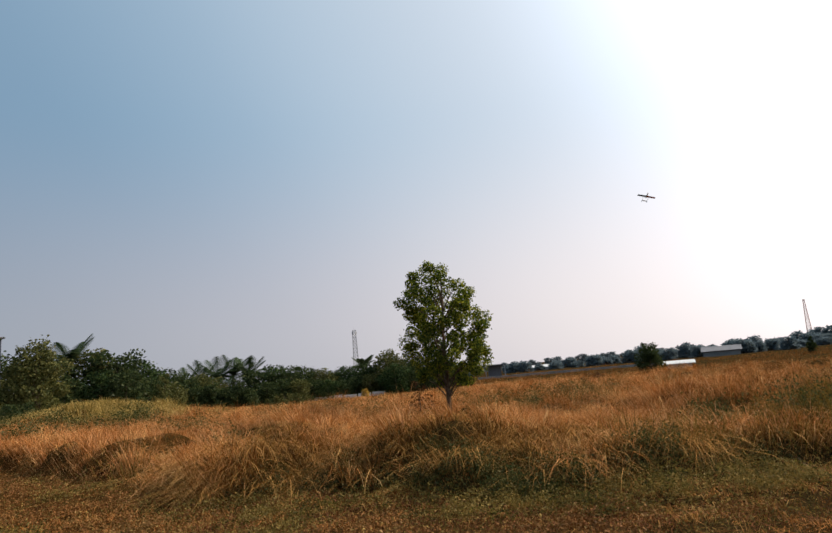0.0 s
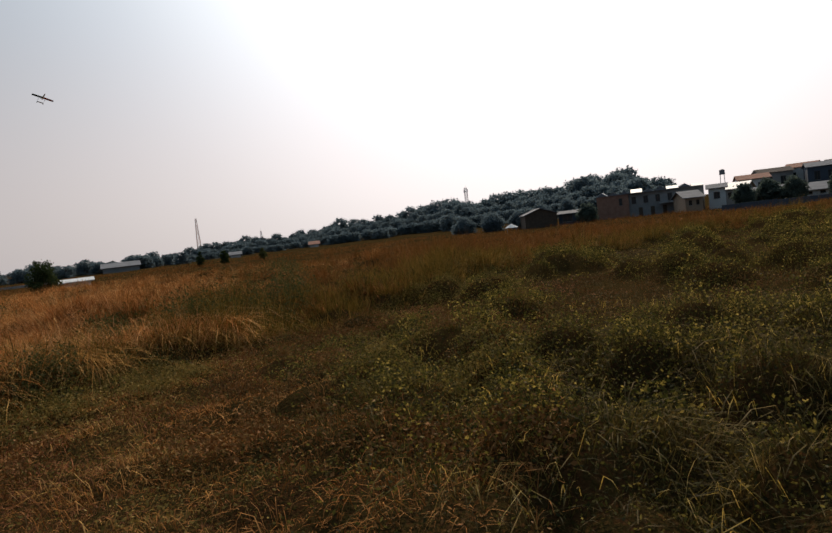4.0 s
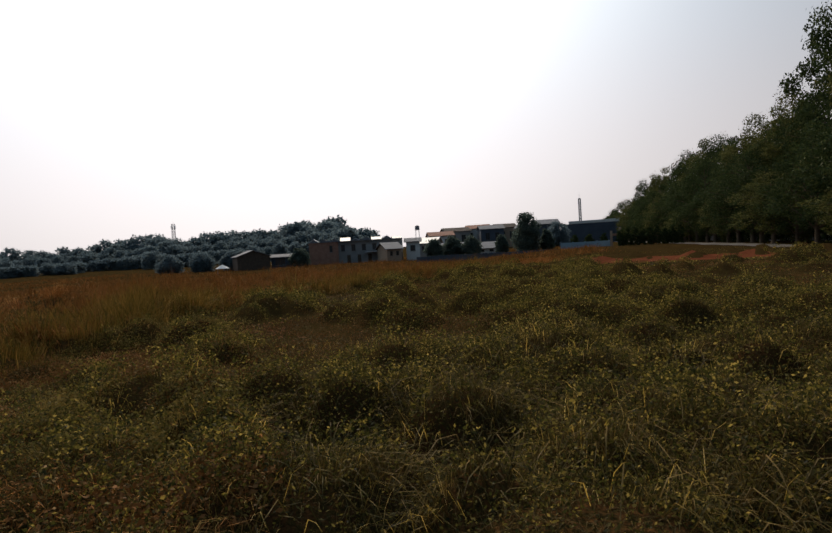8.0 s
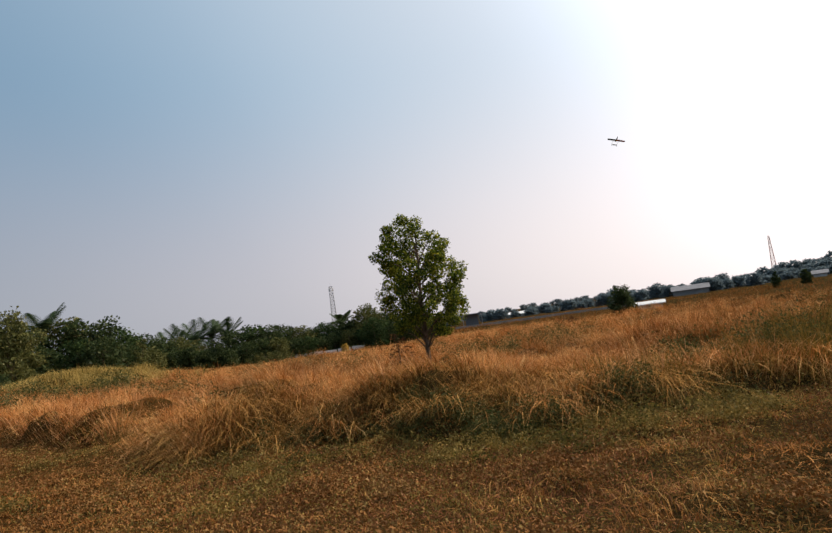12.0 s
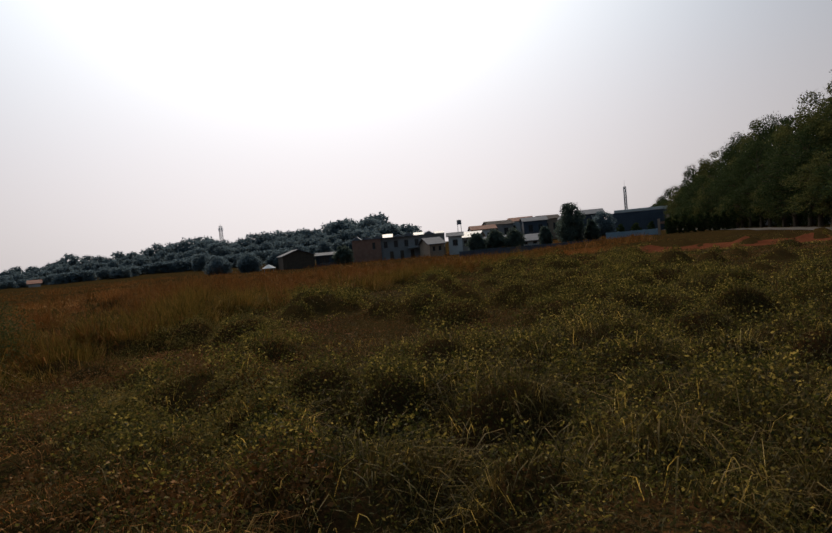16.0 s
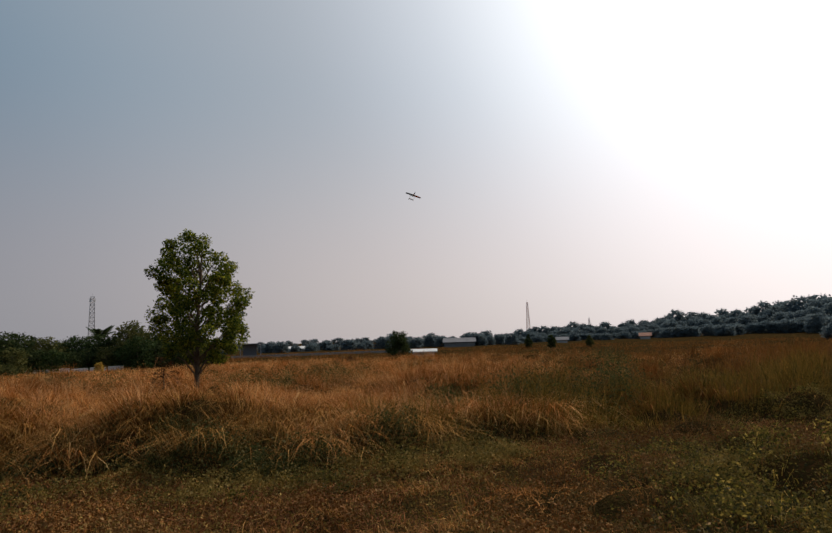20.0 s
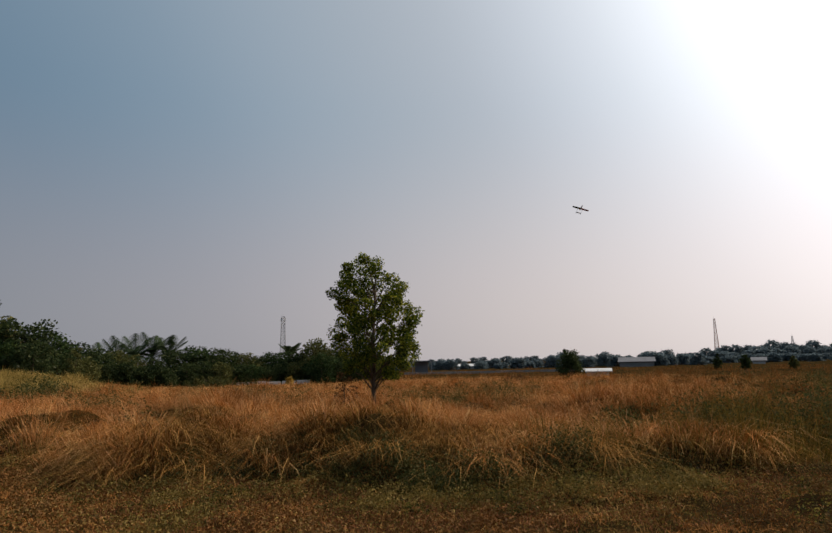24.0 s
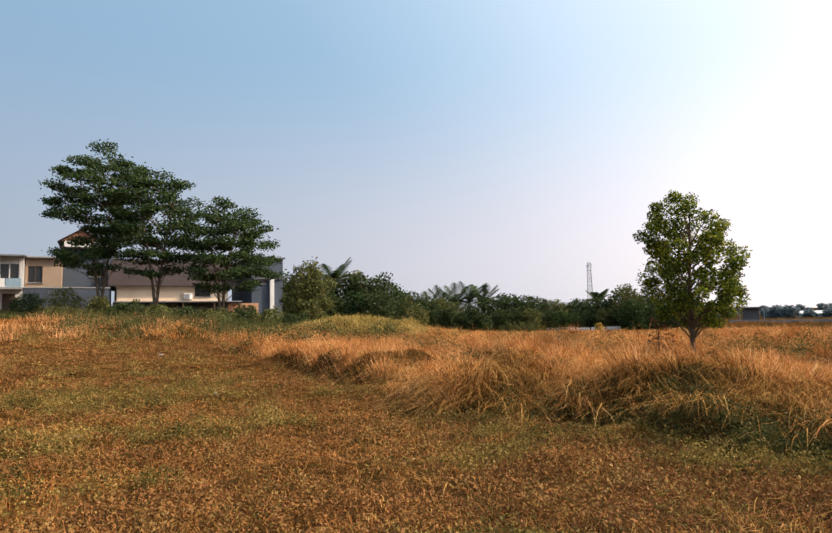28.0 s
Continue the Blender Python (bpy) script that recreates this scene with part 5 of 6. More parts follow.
def gable_roof(ob, x0, x1, y0, y1, z, rise, mat, along="x", over=0.4, t=0.12, gable=None):
    """Two roof slopes with thickness, and the gable walls under them."""
    for s in (0, 1):
        bm = bmesh.new()
        if along == "x":
            ym = (y0 + y1) / 2
            ye = y0 - over if s == 0 else y1 + over
            zr = z - over * rise / ((y1 - y0) / 2)
            c = [(x0 - over, ye, zr), (x1 + over, ye, zr), (x1 + over, ym, z + rise), (x0 - over, ym, z + rise)]
        else:
            xm = (x0 + x1) / 2
            xe = x0 - over if s == 0 else x1 + over
            zr = z - over * rise / ((x1 - x0) / 2)
            c = [(xe, y0 - over, zr), (xm, y0 - over, z + rise), (xm, y1 + over, z + rise), (xe, y1 + over, zr)]
        lo, hi = [bm.verts.new(p) for p in c], [bm.verts.new((p[0], p[1], p[2] + t)) for p in c]
        bm.faces.new(lo)
        bm.faces.new(hi[::-1])
        for i in range(4):
            bm.faces.new((lo[i], hi[i], hi[(i + 1) % 4], lo[(i + 1) % 4]))
        bmesh.ops.recalc_face_normals(bm, faces=bm.faces)
        part("roof_slope", bm, mat, ob)
    if gable:
        for e in (0, 1):
            bm = bmesh.new()
            if along == "x":
                xa, xb = (x0, x0 + 0.15) if e == 0 else (x1 - 0.15, x1)
                tri = [[(x, y0 + 0.02, z), (x, y1 - 0.02, z), (x, (y0 + y1) / 2, z + rise - 0.03)] for x in (xa, xb)]
            else:
                ya, yb = (y0, y0 + 0.15) if e == 0 else (y1 - 0.15, y1)
                tri = [[(x0 + 0.02, y, z), (x1 - 0.02, y, z), ((x0 + x1) / 2, y, z + rise - 0.03)] for y in (ya, yb)]
            a, b = [[bm.verts.new(p) for p in q] for q in tri]
            bm.faces.new(a)
            bm.faces.new(b[::-1])
            for i in range(3):
                bm.faces.new((a[i], b[i], b[(i + 1) % 3], a[(i + 1) % 3]))
            bmesh.ops.recalc_face_normals(bm, faces=bm.faces)
            part("gable_wall", bm, gable, ob)


def thing(name, m, label, category, group=""):
    ob = new(name)
    ob.matrix_basis = m
    return tagged(ob, label, category, group)


ROW = facing(-52, 58, 0.0)  # the front line of the houses; heights below are above the field
G0 = 2.2

ob = thing("house", ROW, "large plain grey rendered building with two small windows", "house")
shell(ob, -24, -9.25, 0, 12, G0, 8.25, M_GREY, ((-12.55, -11.05, 5.35, 6.0), (-10.75, -9.55, 5.35, 5.95)), frame_mat=M_DARKWOOD, bars=2)
part("parapet", boxes((-24.1, -9.2, -0.08, 12.1, 8.25, 8.37), bevel=0.02), M_CONC, ob)

ob = thing("house", ROW, "white two-storey house with a glazed balcony and tin roof", "house")
shell(ob, -9.2, -5.45, 1.2, 11, G0, 7.05, M_WHITEW, ((-8.75, -7.35, 5.0, 6.55), (-7.15, -5.75, 4.6, 6.55)), frame_mat=M_PAINT, bars=1)
bal = part("balcony", boxes((-9.2, -5.45, -0.1, 1.2, 4.3, 4.5), bevel=0.02), M_CONC, ob)
part("railing_panel", boxes((-9.15, -7.9, -0.08, -0.02, 4.5, 5.2)), M_DARKWOOD, bal, "dark timber railing panel")
part("railing_panel", boxes((-7.85, -6.6, -0.08, -0.02, 4.5, 5.2)), M_PAINT, bal)
part("railing_panel", boxes((-6.55, -5.5, -0.08, -0.02, 4.5, 5.2)), M_BLUE, bal, "pale blue glass railing panel")
part("post", boxes((-7.4, -7.2, -0.05, 0.15, G0, 4.3), bevel=0.02), M_WHITEW, ob)
part("door", boxes((-6.9, -6.0, 1.14, 1.19, G0, 4.0), bevel=0.02), M_DARKWOOD, ob)
# thin dark sheet added in place of the open carport's shade
part("carport_shade", boxes((-9.0, -7.55, 1.14, 1.19, G0, 4.05), bevel=0.02), M_DARKWOOD, ob, "dark panel standing in for the shaded open carport under the balcony")
bm = bmesh.new()
box(bm, -9.4, -5.2, -0.6, 11.3, 0, 0.12)
part("roof", bm, M_TIN_D, ob, at=pose(0, 0, 7.0, 3.0, 0, 0))

for x, s in ((-8.85, 1.0), (-8.0, 0.95)):
    p = ROW @ Vector((x, 2.6, 7.38))
    tk = thing("water_tank", pose(p.x, p.y, p.z), "bright orange plastic water tank on the roof", "water tank", "roof tanks")
    bm = bmesh.new()
    prof = ((0.0, 0.40), (0.05, 0.42), (0.3, 0.42), (0.33, 0.40), (0.36, 0.42), (0.66, 0.42), (0.69, 0.40), (0.72, 0.42), (0.92, 0.42), (1.05, 0.33), (1.12, 0.16))
    rings = [[bm.verts.new((r * s * math.cos(i * math.pi / 12), r * s * math.sin(i * math.pi / 12), z * s)) for i in range(24)] for z, r in prof]
    for a, b in zip(rings, rings[1:]):
        for i in range(24):
            bm.faces.new((a[i], a[(i + 1) % 24], b[(i + 1) % 24], b[i]))
    bm.faces.new(rings[0][::-1])
    bm.faces.new(rings[-1])
    part("body", bm, M_ORANGE, tk)
    bm = bmesh.new()
    bmesh.ops.create_cone(bm, cap_ends=True, segments=20, radius1=0.17 * s, radius2=0.15 * s, depth=0.08, matrix=Matrix.Translation((0, 0, 1.15 * s)))
    part("lid", bm, M_ORANGE, tk)
p = ROW @ Vector((-13.2, 3, 8.3))
tk = thing("water_tank", pose(p.x, p.y, p.z), "orange plastic water tank mostly hidden behind the parapet", "water tank", "roof tanks")
bm = bmesh.new()
bmesh.ops.create_cone(bm, cap_ends=True, segments=20, radius1=0.42, radius2=0.3, depth=0.5, matrix=Matrix.Translation((0, 0, 0.25)))
part("body", bm, M_ORANGE, tk)

ob = thing("house", ROW, "tan rendered house with a dark window and flat roof", "house")
shell(ob, -5.4, -2.75, 1.6, 10, G0, 7.0, M_TAN, ((-5.2, -4.15, 4.95, 6.35),), bars=1)
part("roof", boxes((-5.6, -2.5, 1.1, 10.3, 7.0, 7.16), bevel=0.03), M_CONC, ob)

ob = thing("garden_wall", ROW, "blue-grey rendered garden wall, darkened for tree shade", "wall")
part("wall_panel", boxes((-5.4, 0.9, 0.2, 0.4, G0, 4.4)), M_BLUEGREY, ob)
part("coping", boxes((-5.45, 0.95, 0.14, 0.46, 4.4, 4.52), bevel=0.02), M_CONC, ob)

ob = thing("house", ROW, "tall blue-grey house with a white attic and red-brown gable roof", "house")
shell(ob, -2.8, 1.1, 3.0, 12, G0, 8.15, M_BLUEGREY, ((-0.6, 0.5, 5.6, 6.9),), bars=2)
part("attic_wall", boxes((-2.7, 1.0, 3.1, 11.8, 8.15, 8.75)), M_WHITEW, ob, "white attic band")
gable_roof(ob, -2.95, 0.3, 3.1, 11.8, 8.75, 1.05, M_TILE, "y", 0.25, gable=M_TILE_R)
part("canopy", boxes((-3.0, 1.4, 2.2, 3.0, 8.02, 8.15), bevel=0.02), M_TILE, ob)

ob = thing("house", ROW, "low cream house with a broad brown tiled roof", "house")
shell(ob, 1.5, 11.0, 1.0, 9, G0, 5.0, M_CREAM, ((8.0, 9.4, 3.7, 4.75),), bars=2)
gable_roof(ob, 1.5, 11.0, 1.0, 9, 5.0, 2.3, M_TILE, "x", 0.7, gable=M_CREAM)
ac = part("air_conditioner", boxes((7.0, 7.75, 0.68, 0.99, 3.45, 4.0), bevel=0.03), M_PAINT, ob, "white outdoor air conditioner")
part("grille", boxes((7.08, 7.5, 0.655, 0.676, 3.5, 3.95)), M_TIN_D, ac)

ob = thing("lean_to", ROW, "dark tin lean-to along the cream house", "shed")
part("roof", boxes((1.2, 11.6, -2.6, 0.9, 3.12, 3.22)), M_TIN_D, ob)
for x in (1.4, 4.0, 6.6, 9.2, 11.4):
    part("post", boxes((x - 0.06, x + 0.06, -2.5, -2.38, 1.9, 3.12)), M_DARKWOOD, ob)
part("back_panel", boxes((1.2, 11.6, 0.75, 0.85, 1.9, 3.12)), M_TIN_D, ob)

ob = thing("brick_wall", ROW, "low orange brick wall beside the lean-to", "wall")
M_ORBRICK = surface("orange_brick", ((0.3, (0.42, 0.20, 0.10)), (0.7, (0.58, 0.31, 0.17))), 1.2, 14.0, 0.9, 0.4)
BR = [bpy.data.meshes.new("brick") for _ in range(1)][0]
bm = boxes((0, 0.42, 0, 0.12, 0, 0.17), bevel=0.012)
bm.to_mesh(BR)
bm.free()
BR.materials.append(M_ORBRICK)
part("core", boxes((10.4, 13.2, -1.99, -1.9, 2.0, 3.0)), M_CONC, ob)
for r in range(5):
    for c in range(6):
        part("brick", BR, None, ob, at=pose(10.4 + 0.45 * c + (0.0 if r % 2 else 0.1), -2.06, 2.08 + 0.185 * r))

ob = thing("house", ROW, "unfinished dark concrete block house", "house")
shell(ob, 12.9, 15.9, -0.5, 9, 1.6, 7.3, M_BLUEGREY, ((13.3, 14.3, 4.9, 6.2),), bars=1)
part("roof_slab", boxes((12.7, 16.1, -0.8, 9.3, 7.3, 7.44), bevel=0.03), M_GREY, ob)
part("column", boxes((14.55, 14.95, -0.9, -0.52, 1.6, 5.3), bevel=0.03), M_WHITEW, ob, "white rendered column")
part("lintel", boxes((13.0, 15.9, -0.75, -0.52, 5.3, 5.45), bevel=0.02), M_GREY, ob)

# a small hut with an orange roof at the far side
ob = thing("hut", facing(-26.8, 76), "small hut with an orange tarpaulin roof", "hut")
shell(ob, -1.2, 1.2, 0, 2, -0.2, height_to(-26.8, 76, -0.1), M_BLUE, ())
gable_roof(ob, -1.2, 1.2, 0, 2, height_to(-26.8, 76, -0.1), 0.45, M_ORBRICK, "x", 0.3, gable=M_BLUE)
ob = thing("field_wall", facing(-11.5, 90), "low whitewashed wall along the field's far edge", "wall")
for i in range(9):
    part("wall_panel", boxes((-9 + i * 2.1, -7.1 + i * 2.1, 0, 0.2, -0.1, 0.42 + 0.05 * (i % 3)), bevel=0.02), M_WHITEW, ob)

# ---- across the field ----
def hall(az, d, w, el, dep, wall, roof, label, rise=0.8, holes=(), turn=0, base=-0.3):
    h = height_to(az, d, el)
    ob = thing("hall", facing(az, d, None, turn), label, "building")
    eave = max(0.4, h - rise)
    shell(ob, -w / 2, w / 2, 0, dep, base, eave, wall, [(a, b, c * eave, e * eave) for a, b, c, e in holes])
    gable_roof(ob, -w / 2, w / 2, 0, dep, eave, min(rise, h - 0.3), roof, "x", 0.5, gable=wall)
    return ob


hall(21.05, 92, 3.3, -1.0, 4, M_WHITEW, M_PAINT, "low shed with a bright white roof", 0.3)
hall(24.5, 190, 9.5, -0.02, 12, M_CONC, M_TIN_D, "long pale warehouse behind the field", 1.2)
hall(9.2, 210, 6.0, -0.3, 8, M_WHITEW, M_PAINT, "small white building with a pale roof", 0.7, ((-2, -0.6, 0.2, 0.8), (0.4, 1.6, 0.2, 0.8)))
ob = thing("canopy_shed", facing(5.1, 150), "dark open shed with a flat projecting roof", "shed")
hh = height_to(5.1, 150, 0.12)
part("roof", boxes((-2.6, 2.6, -1.5, 5, hh - 0.25, hh), bevel=0.03), M_TIN_D, ob)
part("block", boxes((-1.8, 1.4, 0, 4.5, -0.3, hh - 0.25)), M_GREY, ob)
for x in (-2.3, 2.3):
    part("post", boxes((x - 0.08, x + 0.08, -1.2, -1.04, -0.3, hh - 0.25)), M_STEEL, ob)
ob = thing("boundary_wall", facing(11, 135), "long low grey boundary wall across the field", "wall")
for i in range(14):
    part("wall_panel", boxes((-18 + i * 2.9, -15.15 + i * 2.9, 0, 0.2, -0.3, 0.5), bevel=0.02), M_CONC, ob)
hall(34.0, 200, 3.2, -0.25, 6, M_WHITEW, M_TIN_D, "small white farmhouse below the wooded hill", 0.8)
hall(29.2, 215, 3.6, -0.35, 6, M_WHITEW, M_TIN, "small tin-roofed house below the wooded hill", 0.8)
hall(41.2, 210, 3.0, -0.1, 6, M_WHITEW, M_TILE_R, "pale house among trees below the hill", 0.9)

ob = thing("canopy_tent", facing(59.9, 112), "small white pointed canopy at the field edge", "tent")
top = height_to(59.9, 112, -0.55)
bm = bmesh.new()
bmesh.ops.create_cone(bm, cap_ends=False, segments=8, radius1=1.25, radius2=0.06, depth=0.7, matrix=Matrix.Translation((0, 0, top - 0.35)))
part("canopy", bm, M_PAINT, ob)
for x, y in ((-0.8, -0.8), (0.8, -0.8), (0.8, 0.8), (-0.8, 0.8)):
    part("pole", tubes_mesh("pole", [([(x, y, -0.1), (x, y, top - 0.65)], [0.03, 0.03])], M_STEEL, 6), M_STEEL, ob)

# ---- the village ----
ob = thing("barn", facing(62.7, 128, None, 8), "dark timber barn, gable to the field, with tin roof", "barn")
zt = height_to(62.7, 128, 0.62)
shell(ob, -3.3, 3.3, 0, 9, -0.3, zt - 1.3, M_DARKWOOD, ())
gable_roof(ob, -3.3, 3.3, 0, 9, zt - 1.3, 1.2, M_TIN_D, "y", 0.3, gable=M_DARKWOOD)
ob = hall(65.3, 130, 4.6, 0.05, 5, M_BLUEGREY, M_TIN_D, "low shed with a dull tin roof", 0.5, ((-1.5, 0.5, 0.3, 0.85),))
VIL = facing(72, 138)
zt = height_to(72, 138, 0.95)
ob = thing("terrace", VIL, "long two-storey brick terrace, half plastered", "building")
shell(ob, -10.2, -3.6, 0, 9, -0.4, zt, M_BRICK, ((-5.6, -4.9, zt * 0.55, zt * 0.85),), bars=0)
shell(ob, -3.6, 11.2, 0.6, 9, -0.4, zt, M_CONC, [(-3.0 + i * 2.4, -2.1 + i * 2.4, zt * 0.55, zt * 0.85) for i in range(6)], bars=1)
for i in range(6):
    part("door", boxes((-1.7 + i * 2.4, -0.9 + i * 2.4, 0.53, 0.58, -0.3, 1.9)), M_DARKWOOD, ob)
part("porch_roof", boxes((2.5, 8.2, -1.6, 0.6, 2.3, 2.4)), M_TIN, ob)
for i in range(9):
    w = 2.3
    gable_roof(ob, -10.2 + i * 2.38, -10.2 + i * 2.38 + w, -0.2, 5.0, zt, (0.76, 0.6, 0.7, 0.8, 0.55, 0.78, 0.62, 0.74, 0.5)[i], M_TIN if i in (0, 3, 4, 6, 8) else M_TIN_D, "x" if i in (3, 6, 8) else "y", 0.02, gable=M_TIN_D)

ob = hall(77.6, 132, 3.0, 0.9, 5, M_WHITEW, M_TIN_D, "narrow white house beside the terrace", 0.7, ((-0.6, 0.5, 0.5, 0.8),))
ob = thing("water_tower", facing(78.1, 190), "small steel water tower over the roofs", "water tower")
h = height_to(78.1, 190, 2.05)
for x, y in ((-0.7, -0.7), (0.7, -0.7), (0.7, 0.7), (-0.7, 0.7)):
    part("leg", tubes_mesh("leg", [([(x, y, -0.2), (x * 0.7, y * 0.7, h - 1.4)], [0.09, 0.09])], M_STEEL, 6), M_STEEL, ob)
bm = bmesh.new()
bmesh.ops.create_cone(bm, cap_ends=True, segments=18, radius1=0.75, radius2=0.7, depth=1.3, matrix=Matrix.Translation((0, 0, h - 0.75)))
bmesh.ops.create_cone(bm, cap_ends=True, segments=18, radius1=0.7, radius2=0.15, depth=0.2, matrix=Matrix.Translation((0, 0, h)))
part("tank", bm, M_TIN_D, ob)
for i, (az, el, d, w, wall, roof) in enumerate(((78.9, 0.85, 150, 4.4, M_CONC, M_TIN), (80.4, 1.35, 200, 8, M_WHITEW, M_TILE_R), (82.0, 1.65, 215, 9, M_CONC, M_TILE), (83.6, 1.8, 220, 8, M_WHITEW, M_TILE_R), (85.2, 1.7, 210, 8, M_BLUEGREY, M_TIN_D), (86.6, 1.75, 215, 7, M_TAN, M_TILE), (88.6, 1.6, 200, 9, M_BLUEGREY, M_TIN_D), (90.4, 1.9, 180, 6, M_BLUEGREY, M_TIN_D), (75.8, 0.6, 128, 3.2, M_TAN, M_TIN_D), (81.0, 0.2, 140, 5, M_CONC, M_TIN_D), (84.6, 0.1, 135, 5, M_WHITEW, M_TIN_D))):
    hall(az, d, w, el, 9, wall, roof, ("plastered village house with a weathered roof", "village house with pale walls and low roof")[i % 2], 1.3, ((-w * 0.3, -w * 0.12, 0.45, 0.8), (w * 0.12, w * 0.3, 0.45, 0.8)), turn=(-12, 8, 15)[i % 3])

ob = thing("warehouse", facing(94.2, 175), "blue-sided warehouse with a pale roof", "building")
zt = height_to(94.2, 175, 1.3)
shell(ob, -7.5, 7.5, 0, 14, -0.3, zt, M_BLUEGREY, ())
part("roof_band", boxes((-6.0, 7.7, -0.15, 14.2, zt, zt + 0.8), bevel=0.05), M_WHITEW, ob)
for i in range(15):
    part("wall_rib", boxes((-7.4 + i * 1.02, -7.28 + i * 1.02, -0.06, -0.003, -0.3, zt)), M_BLUEGREY, ob)

ob = thing("blue_wall", facing(93.6, 100), "pale blue painted boundary wall", "wall")
for i in range(4):
    part("wall_panel", boxes((-3.7 + i * 1.86, -1.88 + i * 1.86, 0, 0.18, -0.1, 0.88), bevel=0.02), M_BLUE, ob)
for i in range(5):
    part("pier", boxes((-3.82 + i * 1.86, -3.6 + i * 1.86, -0.06, 0.24, -0.1, 0.96), bevel=0.02), M_BLUE, ob)
ob = thing("grey_wall", facing(85.0, 104), "long grey block wall at the edge of the village", "wall")
for i in range(10):
    part("wall_panel", boxes((-13 + i * 2.5, -10.55 + i * 2.5, 0, 0.18, -0.6, 0.75 + 0.04 * (i % 3)), bevel=0.02), M_BLUEGREY, ob)
ob = thing("gateway", facing(96.3, 97), "small brick gateway with tall pillars", "gate")
for x in (-0.8, 0.5):
    part("pillar", boxes((x, x + 0.35, 0, 0.35, -0.1, 2.4 + 0.5 * (x > 0)), bevel=0.03), M_TAN, ob)
part("lintel", boxes((-0.45, 0.5, 0.05, 0.3, 1.6, 1.95), bevel=0.02), M_BRICK, ob)

# ---- the road under the trees ----
def strip(name, pts, half, mat, label, category, dz, n=60, rough=0.0):
    V, Q = [], []
    for i in range(n + 1):
        t = i / n
        x = pts[0][0] + (pts[1][0] - pts[0][0]) * t
        y = pts[0][1] + (pts[1][1] - pts[0][1]) * t
        for k in range(7):
            s = (k / 6 * 2 - 1) * half * (1 + rough * math.sin(i * 1.3 + k) * 0.3)
            V.append((x, y + s, float(land(x, y + s)) + dz))
    for i in range(n):
        for k in range(6):
            a = i * 7 + k
            Q.append((a, a + 7, a + 8, a + 1))
    ob = new(name, raw_mesh(name, V, Q, None, mat, True))
    return tagged(ob, label, category, kind="structure")


strip("road", ((20, -19.6), (170, -19.6)), 1.5, M_ROAD, "narrow worn concrete lane beside the tree row", "road", 0.05, 120)
ob = thing("lane_wall", pose(0, -27, 0), "pale rendered wall behind the roadside trees", "wall")
for i in range(40):
    part("wall_panel", boxes((24 + i * 3, 26.94 + i * 3, 0, 0.2, -0.2, 0.85 + 0.06 * (i % 2)), bevel=0.02), M_CONC if i % 4 else M_GREY, ob)

# bare red soil in the short grass
def soil_patch(az, d, wx, wy, seed):
    g = random.Random(seed)
    c = spot(az, d)
    V, T, n = [(c.x, c.y, c.z + 0.045)], [], 48
    for ring in range(1, 7):
        for i in range(n):
            a = 2 * math.pi * i / n
            r = ring / 6 * (1 + 0.16 * math.sin(3 * a + seed) + 0.1 * math.sin(7 * a))
            x, y = c.x + math.cos(a) * wx * r, c.y + math.sin(a) * wy * r
            V.append((x, y, float(land(x, y)) + (0.045 if ring < 6 else -0.03)))
    Q = []
    for i in range(n):
        T.append((0, 1 + i, 1 + (i + 1) % n))
        for ring in range(5):
            a, b = 1 + ring * n + i, 1 + ring * n + (i + 1) % n
            Q.append((a, a + n, b + n, b))
    ob = new("soil_patch", raw_mesh("soil_patch", V, Q, T, M_REDSOIL, True))
    tagged(ob, "bare red soil patch in the short grass", "ground", kind="structure")


soil_patch(101, 39.5, 4.2, 6.6, 2)

# ---- litter ----
M_BAG = surface("white_plastic", ((0.3, (0.26, 0.25, 0.25)), (0.7, (0.46, 0.45, 0.45))), 6.0, 30.0, 0.45, 0.4)


def rubbish(az, d, size, label, seed, name="plastic_bag"):
    g = random.Random(seed)
    bm = bmesh.new()
    bmesh.ops.create_icosphere(bm, subdivisions=3, radius=1.0)
    for v in bm.verts:
        n = noise.noise(v.co * 2.3 + Vector((seed, 0, 0))) * 0.5 + noise.noise(v.co * 6 + Vector((0, seed, 0))) * 0.2
        v.co *= 1 + n
        v.co.z = max(v.co.z * 0.55, -0.25)
        v.co *= size
    me = bpy.data.meshes.new(name)
    bm.to_mesh(me)
    bm.free()
    me.materials.append(M_BAG)
    p = spot(az, d, size * 0.3)
    ob = new(name, me)
    ob.matrix_basis = pose(p.x, p.y, p.z, 0, 0, g.uniform(0, 360))
    tagged(ob, label, "litter")


rubbish(-63.0, 13.0, 0.15, "crumpled dirty white plastic bag on the stubble", 3)
rubbish(-63.9, 13.3, 0.11, "crumpled dirty white plastic bag on the stubble", 4)
rubbish(-62.3, 12.9, 0.07, "scrap of white plastic on the stubble", 5)
rubbish(-53.4, 9.9, 0.07, "small white plastic bag on the stubble", 6)
rubbish(-42.5, 14.0, 0.05, "scrap of white plastic on the stubble", 7)
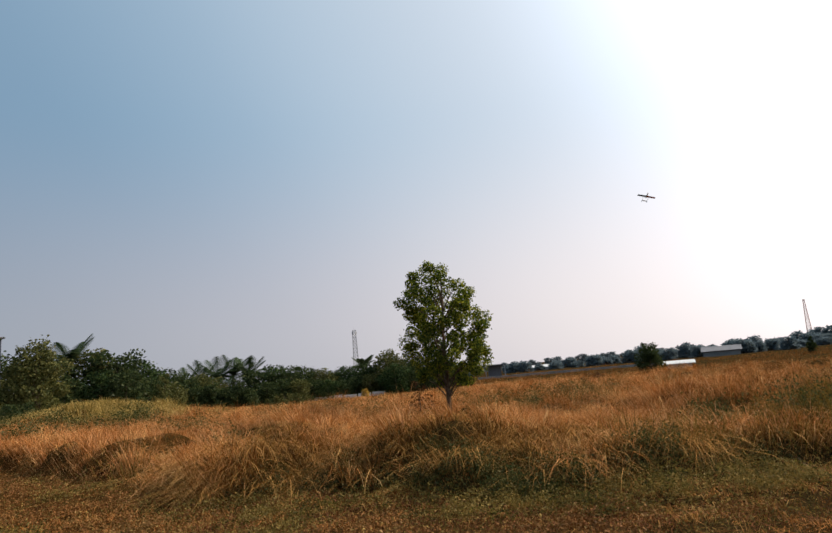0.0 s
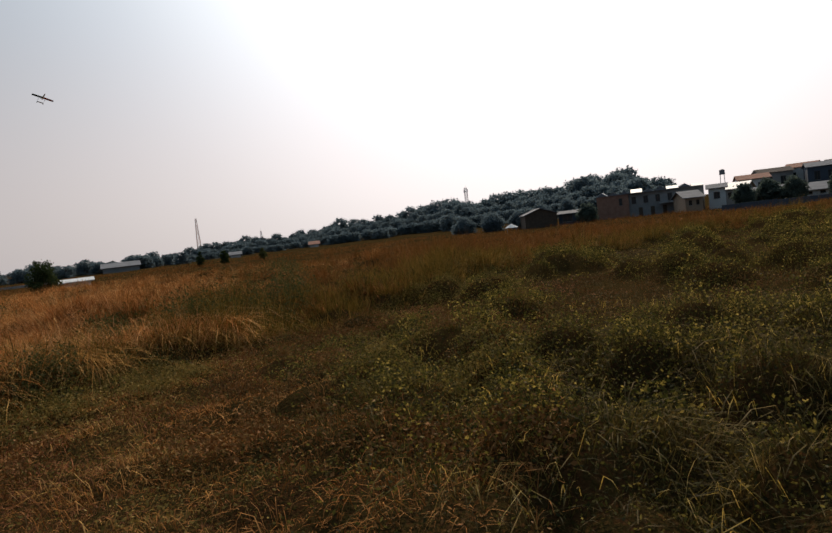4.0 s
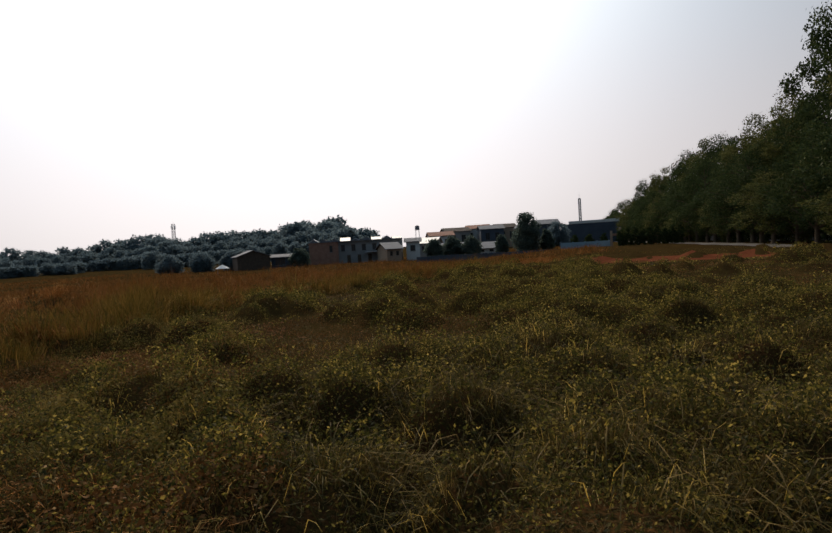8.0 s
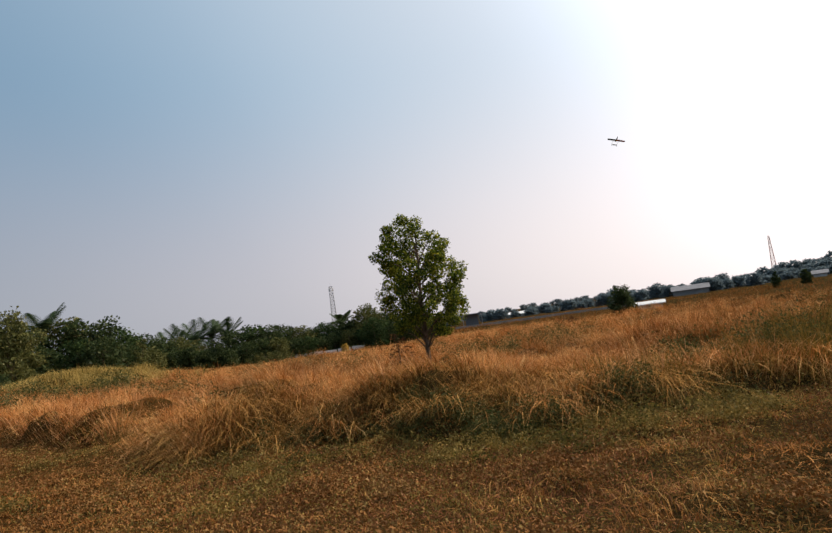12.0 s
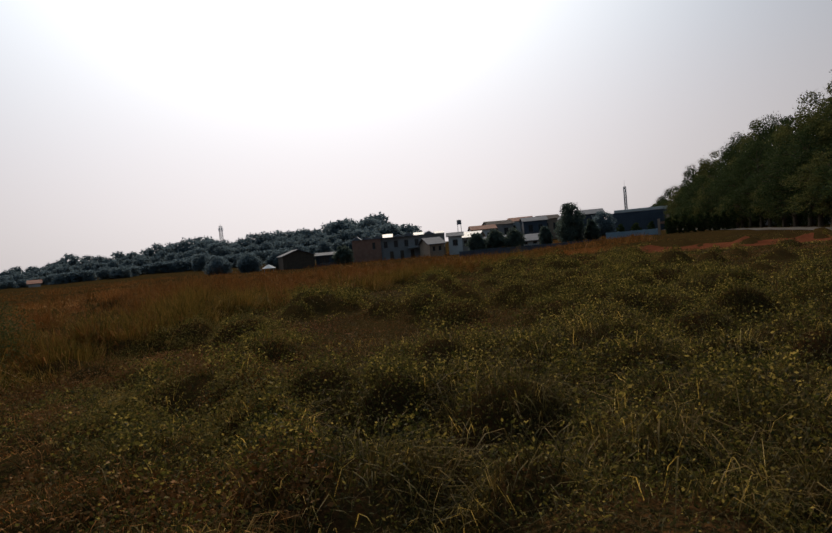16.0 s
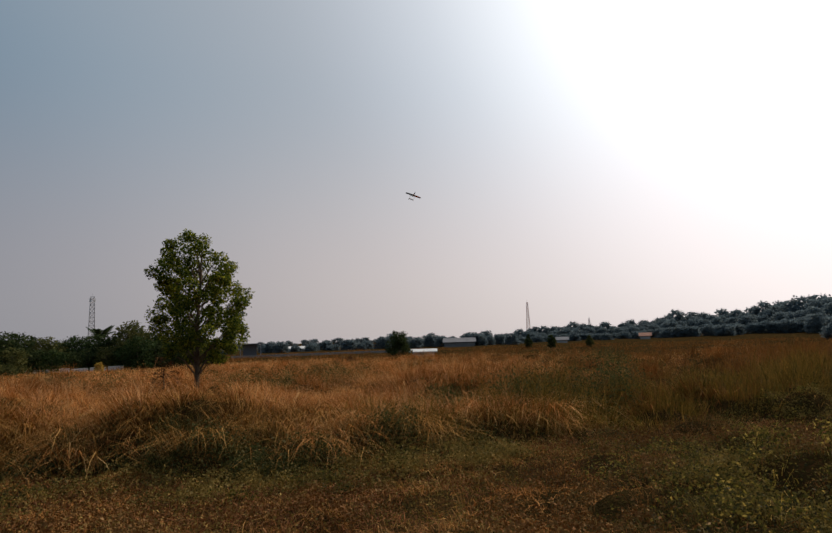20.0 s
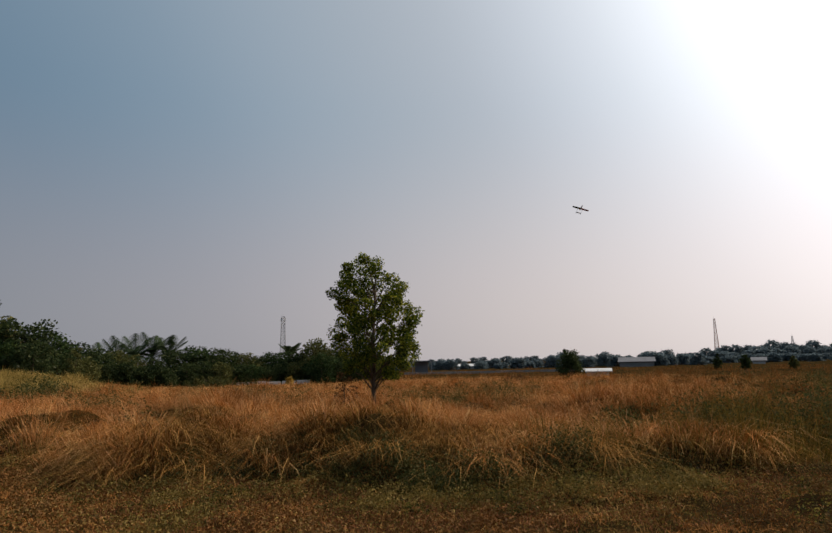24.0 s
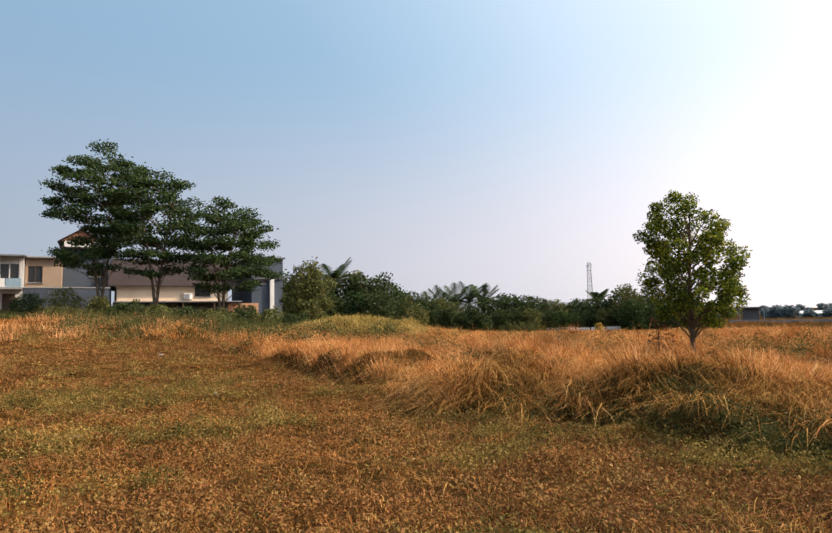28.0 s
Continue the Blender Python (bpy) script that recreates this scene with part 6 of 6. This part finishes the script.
rubbish(-47.0, 24.0, 0.08, "scrap of white plastic on the slope", 8)

# ---- the model aeroplane in the air ----
M_PLANE_W = surface("white_foam", ((0.3, (0.62, 0.62, 0.60)), (0.7, (0.75, 0.75, 0.73))), 8.0, 60.0, 0.6, 0.05)
M_PLANE_R = surface("red_film", ((0.3, (0.55, 0.10, 0.04)), (0.7, (0.66, 0.15, 0.06))), 8.0, 60.0, 0.35, 0.03)
M_PLANE_D = surface("dark_green_film", ((0.3, (0.03, 0.08, 0.07)), (0.7, (0.05, 0.12, 0.10))), 8.0, 60.0, 0.35, 0.03)


def bearing(az, el, d):
    a, e = radians(az), radians(el)
    return Vector((math.sin(a) * math.cos(e), math.cos(a) * math.cos(e), math.sin(e))) * d + Vector((0, 0, EYE))


def wing_mesh(x0, x1, c0, c1, thick, sweep):
    """A tapered wing half with a rounded nose and a thin trailing edge."""
    bm = bmesh.new()
    prof = ((0.5, 0.0), (0.42, 0.5), (0.15, 1.0), (-0.2, 0.7), (-0.5, 0.04), (-0.2, -0.3), (0.15, -0.45), (0.42, -0.35))
    rings = [[bm.verts.new((x, y * c + s, z * thick * c / c0)) for y, z in prof] for x, c, s in ((x0, c0, 0), (x0 + (x1 - x0) * 0.9, c0 + (c1 - c0) * 0.9, sweep * 0.9), (x1, c1 * 0.8, sweep))]
    for a, b in zip(rings, rings[1:]):
        for i in range(8):
            bm.faces.new((a[i], a[(i + 1) % 8], b[(i + 1) % 8], b[i]))
    bm.faces.new(rings[0][::-1])
    bm.faces.new(rings[-1])
    bmesh.ops.recalc_face_normals(bm, faces=bm.faces)
    return bm


mid = bearing(20.6, 13.7, 52)
way = (mid - Vector((0, 0, EYE))).normalized()
across = way.cross(Vector((0, 0, 1))).normalized()
rise = across.cross(way)
wx = (across * 0.9 - rise * 0.35 + way * 0.25).normalized()
fy = rise * 0.6 + across * 0.3 - way * 0.6
fy = (fy - wx * fy.dot(wx)).normalized()
ob = thing("model_aeroplane", Matrix.Translation(mid) @ Matrix((wx, fy, wx.cross(fy))).transposed().to_4x4(), "twin-boom model aeroplane in flight, white with red and dark wing", "model aeroplane")
part("wing_half", wing_mesh(0.03, 0.70, 0.19, 0.16, 0.016, -0.01), M_PLANE_R, ob, "red wing half")
part("wing_half", wing_mesh(-0.03, -0.70, 0.19, 0.16, 0.016, -0.01), M_PLANE_D, ob, "dark green wing half")
part("fuselage", tubes_mesh("fuselage", [([(0, 0.42, 0), (0, 0.38, 0), (0, 0.2, 0), (0, -0.05, 0), (0, -0.14, 0)], [0.012, 0.03, 0.045, 0.05, 0.03])], M_PLANE_W, 12), M_PLANE_W, ob)
for s in (-1, 1):
    part("tail_boom", tubes_mesh("tail_boom", [([(s * 0.2, 0.05, 0), (s * 0.2, -0.5, 0)], [0.012, 0.009])], M_PLANE_W, 8), M_PLANE_W, ob)
    part("fin", boxes((s * 0.2 - 0.006, s * 0.2 + 0.006, -0.56, -0.44, 0.0, 0.12), bevel=0.003), M_PLANE_W, ob)
part("tailplane", boxes((-0.2, 0.2, -0.55, -0.46, -0.005, 0.006), bevel=0.003), M_PLANE_W, ob)
part("propeller", boxes((-0.11, 0.11, -0.17, -0.155, -0.01, 0.01), bevel=0.003), M_PLANE_D, ob)
